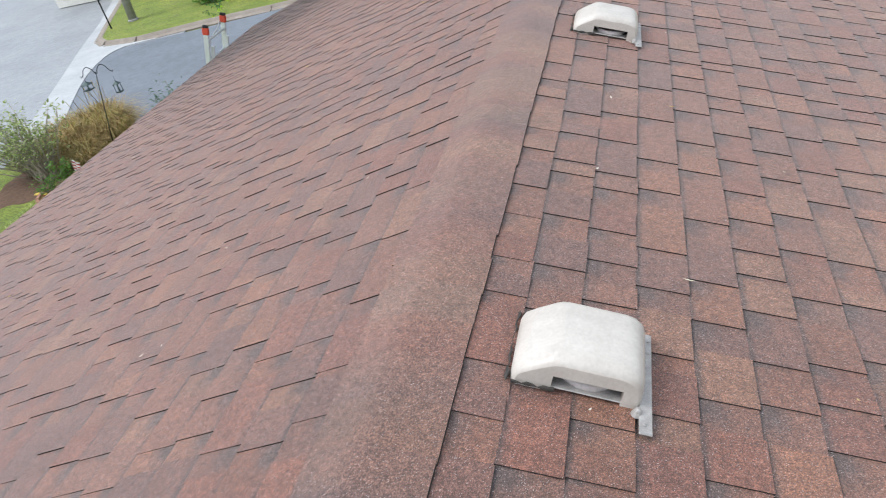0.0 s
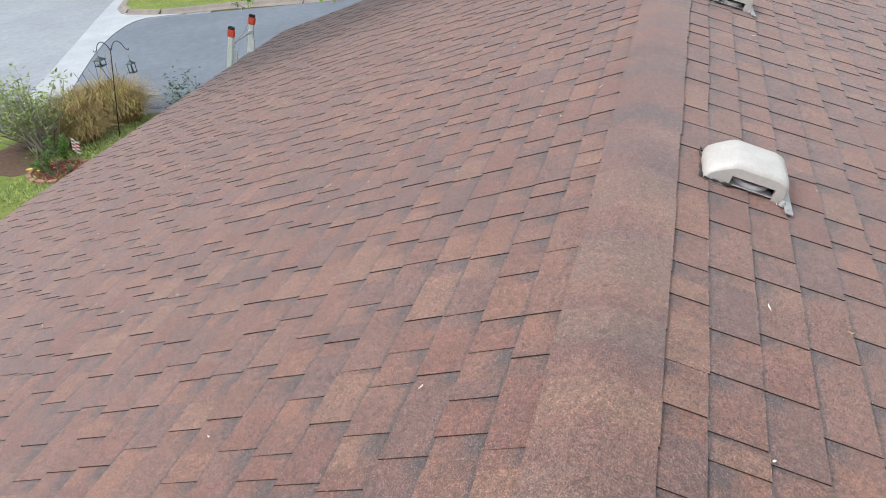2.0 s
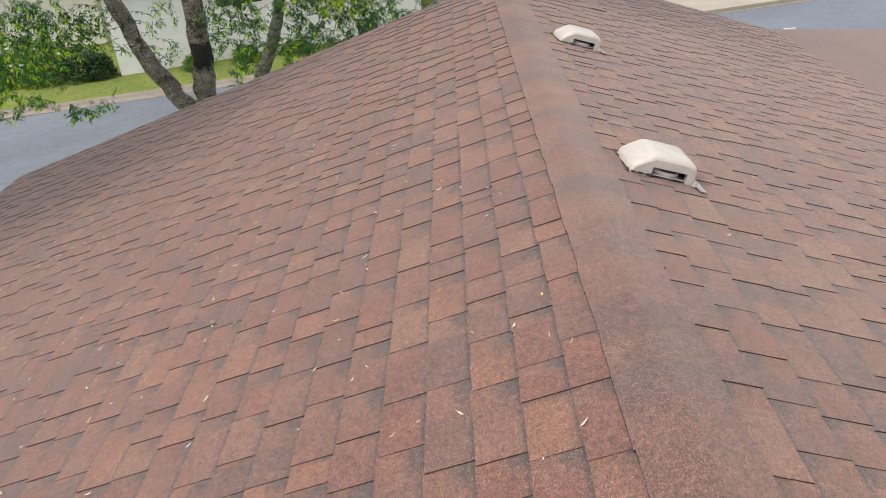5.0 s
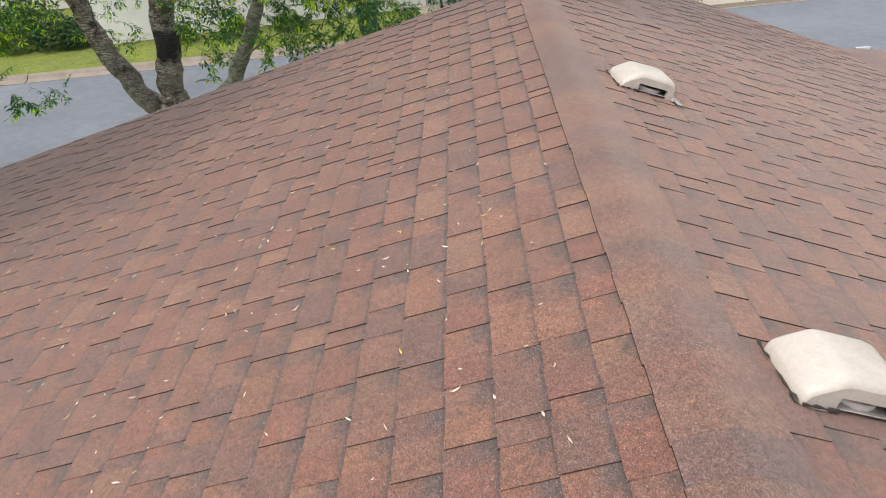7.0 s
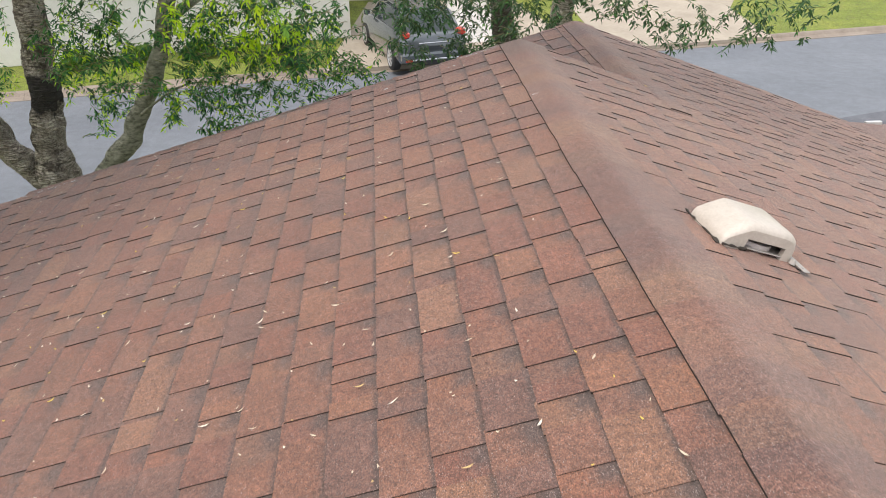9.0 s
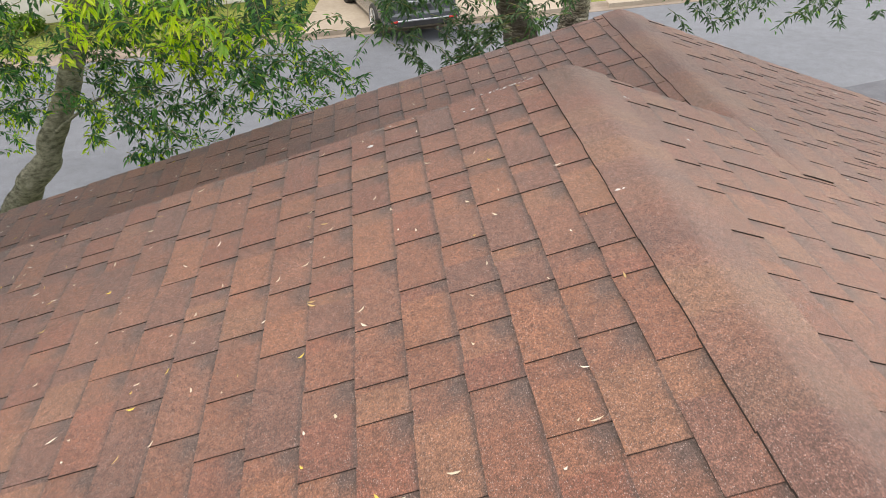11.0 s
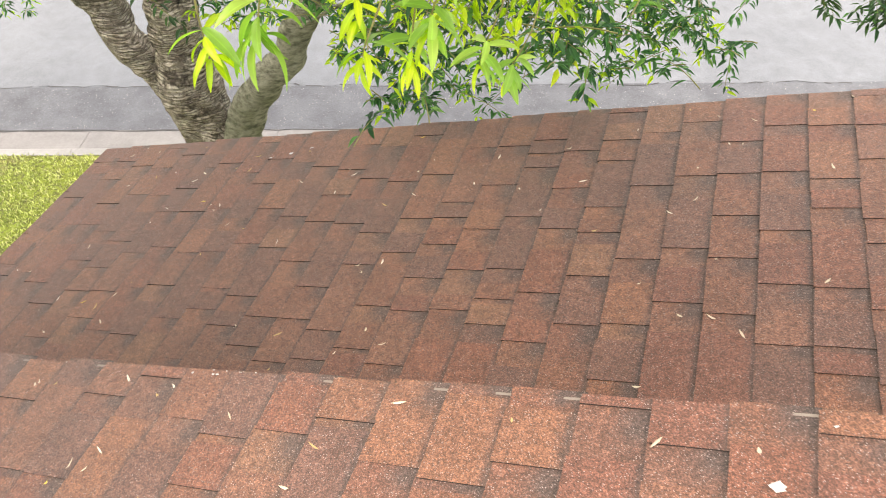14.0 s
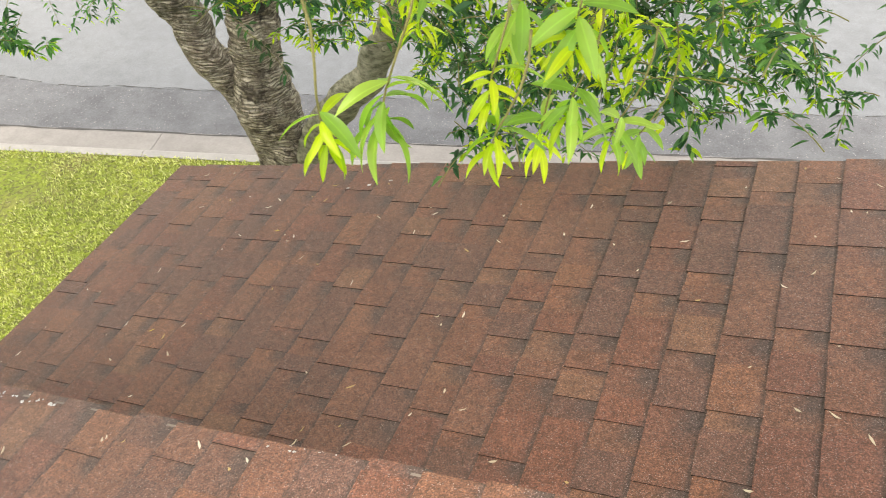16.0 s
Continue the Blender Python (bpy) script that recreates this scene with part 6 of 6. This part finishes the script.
def car_shell():
    """Body: x across, y towards the nose, z up; the tail at y = 0."""
    b = Buf()
    stations = [(0.00, 0.62, 0.42, 0.92, 0.0), (0.06, 0.80, 0.36, 0.98, 0.0), (0.25, 0.89, 0.30, 1.00, 0.0), (0.9, 0.91, 0.24, 1.02, 0.0), (1.6, 0.92, 0.22, 1.01, 0.0), (3.0, 0.92, 0.22, 0.98, 0.0),
                (3.9, 0.90, 0.26, 0.90, 0.0), (4.35, 0.84, 0.32, 0.80, 0.0), (4.55, 0.66, 0.40, 0.68, 0.0)]
    rows = []
    for y, w, z0, z1, _ in stations:
        rows.append([(-w * 0.92, y, z0), (-w, y, z0 + 0.14), (-w, y, z0 + (z1 - z0) * 0.66), (-w * 0.94, y, z1 - 0.05), (-w * 0.80, y, z1), (0, y, z1 + 0.025),
                     (w * 0.80, y, z1), (w * 0.94, y, z1 - 0.05), (w, y, z0 + (z1 - z0) * 0.66), (w, y, z0 + 0.14), (w * 0.92, y, z0)])
    k = len(rows[0])
    vs = [p for row in rows for p in row]
    fs = [(i * k + j, i * k + j + 1, (i + 1) * k + j + 1, (i + 1) * k + j) for i in range(len(rows) - 1) for j in range(k - 1)]
    fs = [tuple(reversed(f)) for f in fs]
    fs += [tuple(range(k)), tuple(range((len(rows) - 1) * k + k - 1, (len(rows) - 1) * k - 1, -1))]
    return b.add(vs, fs)


def cabin(scale, z_top, lift=0.0):
    b = Buf()
    rows = []
    for y, w, z in ((0.28, 0.74, 0.99), (0.70, 0.66, 1.42), (1.1, 0.62, z_top), (2.3, 0.62, z_top), (2.75, 0.66, 1.36), (3.35, 0.76, 0.97)):
        rows.append([(-0.80 * scale, y, 0.97), (-(w + 0.02) * scale, y, max(0.97, z - 0.06) + lift), (-w * 0.8 * scale, y, z + lift), (0, y, z + 0.02 + lift), (w * 0.8 * scale, y, z + lift), ((w + 0.02) * scale, y, max(0.97, z - 0.06) + lift), (0.80 * scale, y, 0.97)])
    k = 7
    vs = [p for row in rows for p in row]
    fs = [tuple(reversed((i * k + j, i * k + j + 1, (i + 1) * k + j + 1, (i + 1) * k + j))) for i in range(5) for j in range(k - 1)]
    return b.add(vs, fs)


part("body", car_shell(), ["car_paint"], car, "dark slate-blue body", smooth=True)
part("greenhouse", cabin(0.985, 1.455, -0.012), ["car_glass"], car, "dark glass", smooth=True)
roof = Buf()
roof.box(-0.58, 0.58, 0.95, 2.4, 1.44, 1.485, bevel=0.02)
for sx in (-1, 1):
    roof.tube([(sx * 0.74, 0.33, 1.0), (sx * 0.63, 0.75, 1.40), (sx * 0.58, 1.0, 1.46)], [0.035, 0.03, 0.03], 8)
    roof.tube([(sx * 0.66, 1.55, 1.0), (sx * 0.60, 1.55, 1.45)], [0.03, 0.03], 8)
    roof.tube([(sx * 0.74, 3.25, 1.0), (sx * 0.64, 2.75, 1.38), (sx * 0.58, 2.35, 1.46)], [0.035, 0.03, 0.03], 8)
part("roof", roof, ["car_paint"], car)
part("bumper", Buf().box(-0.86, 0.86, -0.07, 0.16, 0.36, 0.60, bevel=0.05), ["car_paint"], car)
part("bumper_insert", Buf().box(-0.62, 0.62, -0.085, 0.0, 0.30, 0.42, bevel=0.02), ["car_dark"], car, "black lower bumper")
part("chrome_strip", Buf().box(-0.60, 0.60, -0.095, -0.02, 0.41, 0.455, bevel=0.012), ["chrome"], car)
part("garnish", Buf().box(-0.42, 0.42, -0.015, 0.05, 0.80, 0.835, bevel=0.01), ["chrome"], car, "chrome tailgate strip")
part("plate", Buf().box(-0.20, 0.20, -0.02, 0.03, 0.64, 0.75, bevel=0.006), ["pane"], car)
for sx in (-1, 1):
    part("tail_lamp", Buf().box(min(sx * 0.62, sx * 0.82), max(sx * 0.62, sx * 0.82), 0.04, 0.30, 0.93, 1.10, bevel=0.04), ["tail_lamp"], car, "red tail lamp")
    part("reflector", Buf().box(min(sx * 0.6, sx * 0.78), max(sx * 0.6, sx * 0.78), -0.078, -0.04, 0.40, 0.45, bevel=0.01), ["tail_lamp"], car)
    part("mirror", Buf().box(min(sx * 0.9, sx * 1.06), max(sx * 0.9, sx * 1.06), 2.95, 3.08, 0.98, 1.12, bevel=0.03), ["car_paint"], car)
    for wy in (0.85, 3.55):
        w = part("wheel", Buf().lathe([(0.20, -0.1), (0.30, -0.11), (0.325, -0.08), (0.325, 0.08), (0.30, 0.11), (0.20, 0.1)], 26, 0, pose(sx * 0.83, wy, 0.325, 0, 90, 0)), ["rubber"], car, smooth=True)
        rim = Buf().lathe([(0.215, -0.095), (0.225, -0.112), (0.215, -0.118), (0.20, -0.10)], 26, 0, pose(sx * 0.83, wy, 0.325, 0, 90 if sx < 0 else -90, 0) @ pose(0, 0, 0))
        for j in range(8):
            m = pose(sx * 0.83, wy, 0.325, 0, 90 if sx < 0 else -90, 0) @ Matrix.Rotation(j * 0.785, 4, "Z")
            rim.box(0.03, 0.21, -0.018, 0.018, -0.118, -0.102, 0, m, 0.004)
        part("rim", rim, ["alloy"], w, "silver spoked rim")

# ---- shingles and ridge caps, piece by piece ----
E_L, E_R, E_W = 0.1362 / LEFT.cos, 0.1368 / RIGHT.cos, 0.139 / LOW.cos
shingle_field(LEFT, [LEFT.x(-(0.231 + 0.1362 * k)) for k in range(39)] + [LEFT.x(EAVE_X - 0.012)], E_L, BACK_Y, RAKE_Y + 0.012, roof_left, (-1.45, -0.05, 8.0, 11.47), seed=101)
shingle_field(RIGHT, [RIGHT.x(0.262 + 0.1368 * k) for k in range(24)], E_R, BACK_Y, RAKE_Y + 0.012, roof_right, (0.2, 1.7, 1.0, 4.2), seed=102)
shingle_field(RIGHT, [RIGHT.x(0.262 + 0.1368 * k) for k in range(5, 24)], E_R, RAKE_Y + 0.012, LOW_RAKE_Y + 0.012, roof_right, (9, 9, 9, 9), seed=103)
shingle_field(LOW, [LOW.x(0.62 - 0.139 * k) for k in range(34)] + [LOW.x(LOW_EAVE_X - 0.012)], E_W, RAKE_Y - 0.5, LOW_RAKE_Y + 0.012, roof_low, (-2.6, 0.6, 11.3, 13.4), seed=104, state="worn")
ridge = thing("ridge", "row of brown ridge cap shingles bent over the ridge", "ridge cap", kind="structure")
mesh = cap_mesh(0.127, 0.157, 0.162)
y = RAKE_Y + 0.014 - 0.162 - 0.145 * 113
while y < RAKE_Y - 0.1:
    part("ridge_cap", mesh, None, ridge).matrix_basis = pose(rng.uniform(-0.003, 0.003), y, RIDGE_Z, 0, 0, rng.uniform(-0.5, 0.5))
    y += 0.145
ridge_low = thing("ridge_low", "row of brown ridge cap shingles on the lower ridge", "ridge cap", kind="structure")
mesh = cap_mesh(0.115, 0.157, 0.162)
y = LOW_RAKE_Y + 0.014 - 0.162 - 0.145 * 15
while y < LOW_RAKE_Y - 0.1:
    part("ridge_cap", mesh, None, ridge_low).matrix_basis = pose(LOW_X + rng.uniform(-0.003, 0.003), y, LOW_Z, 0, 0, rng.uniform(-0.5, 0.5))
    y += 0.145
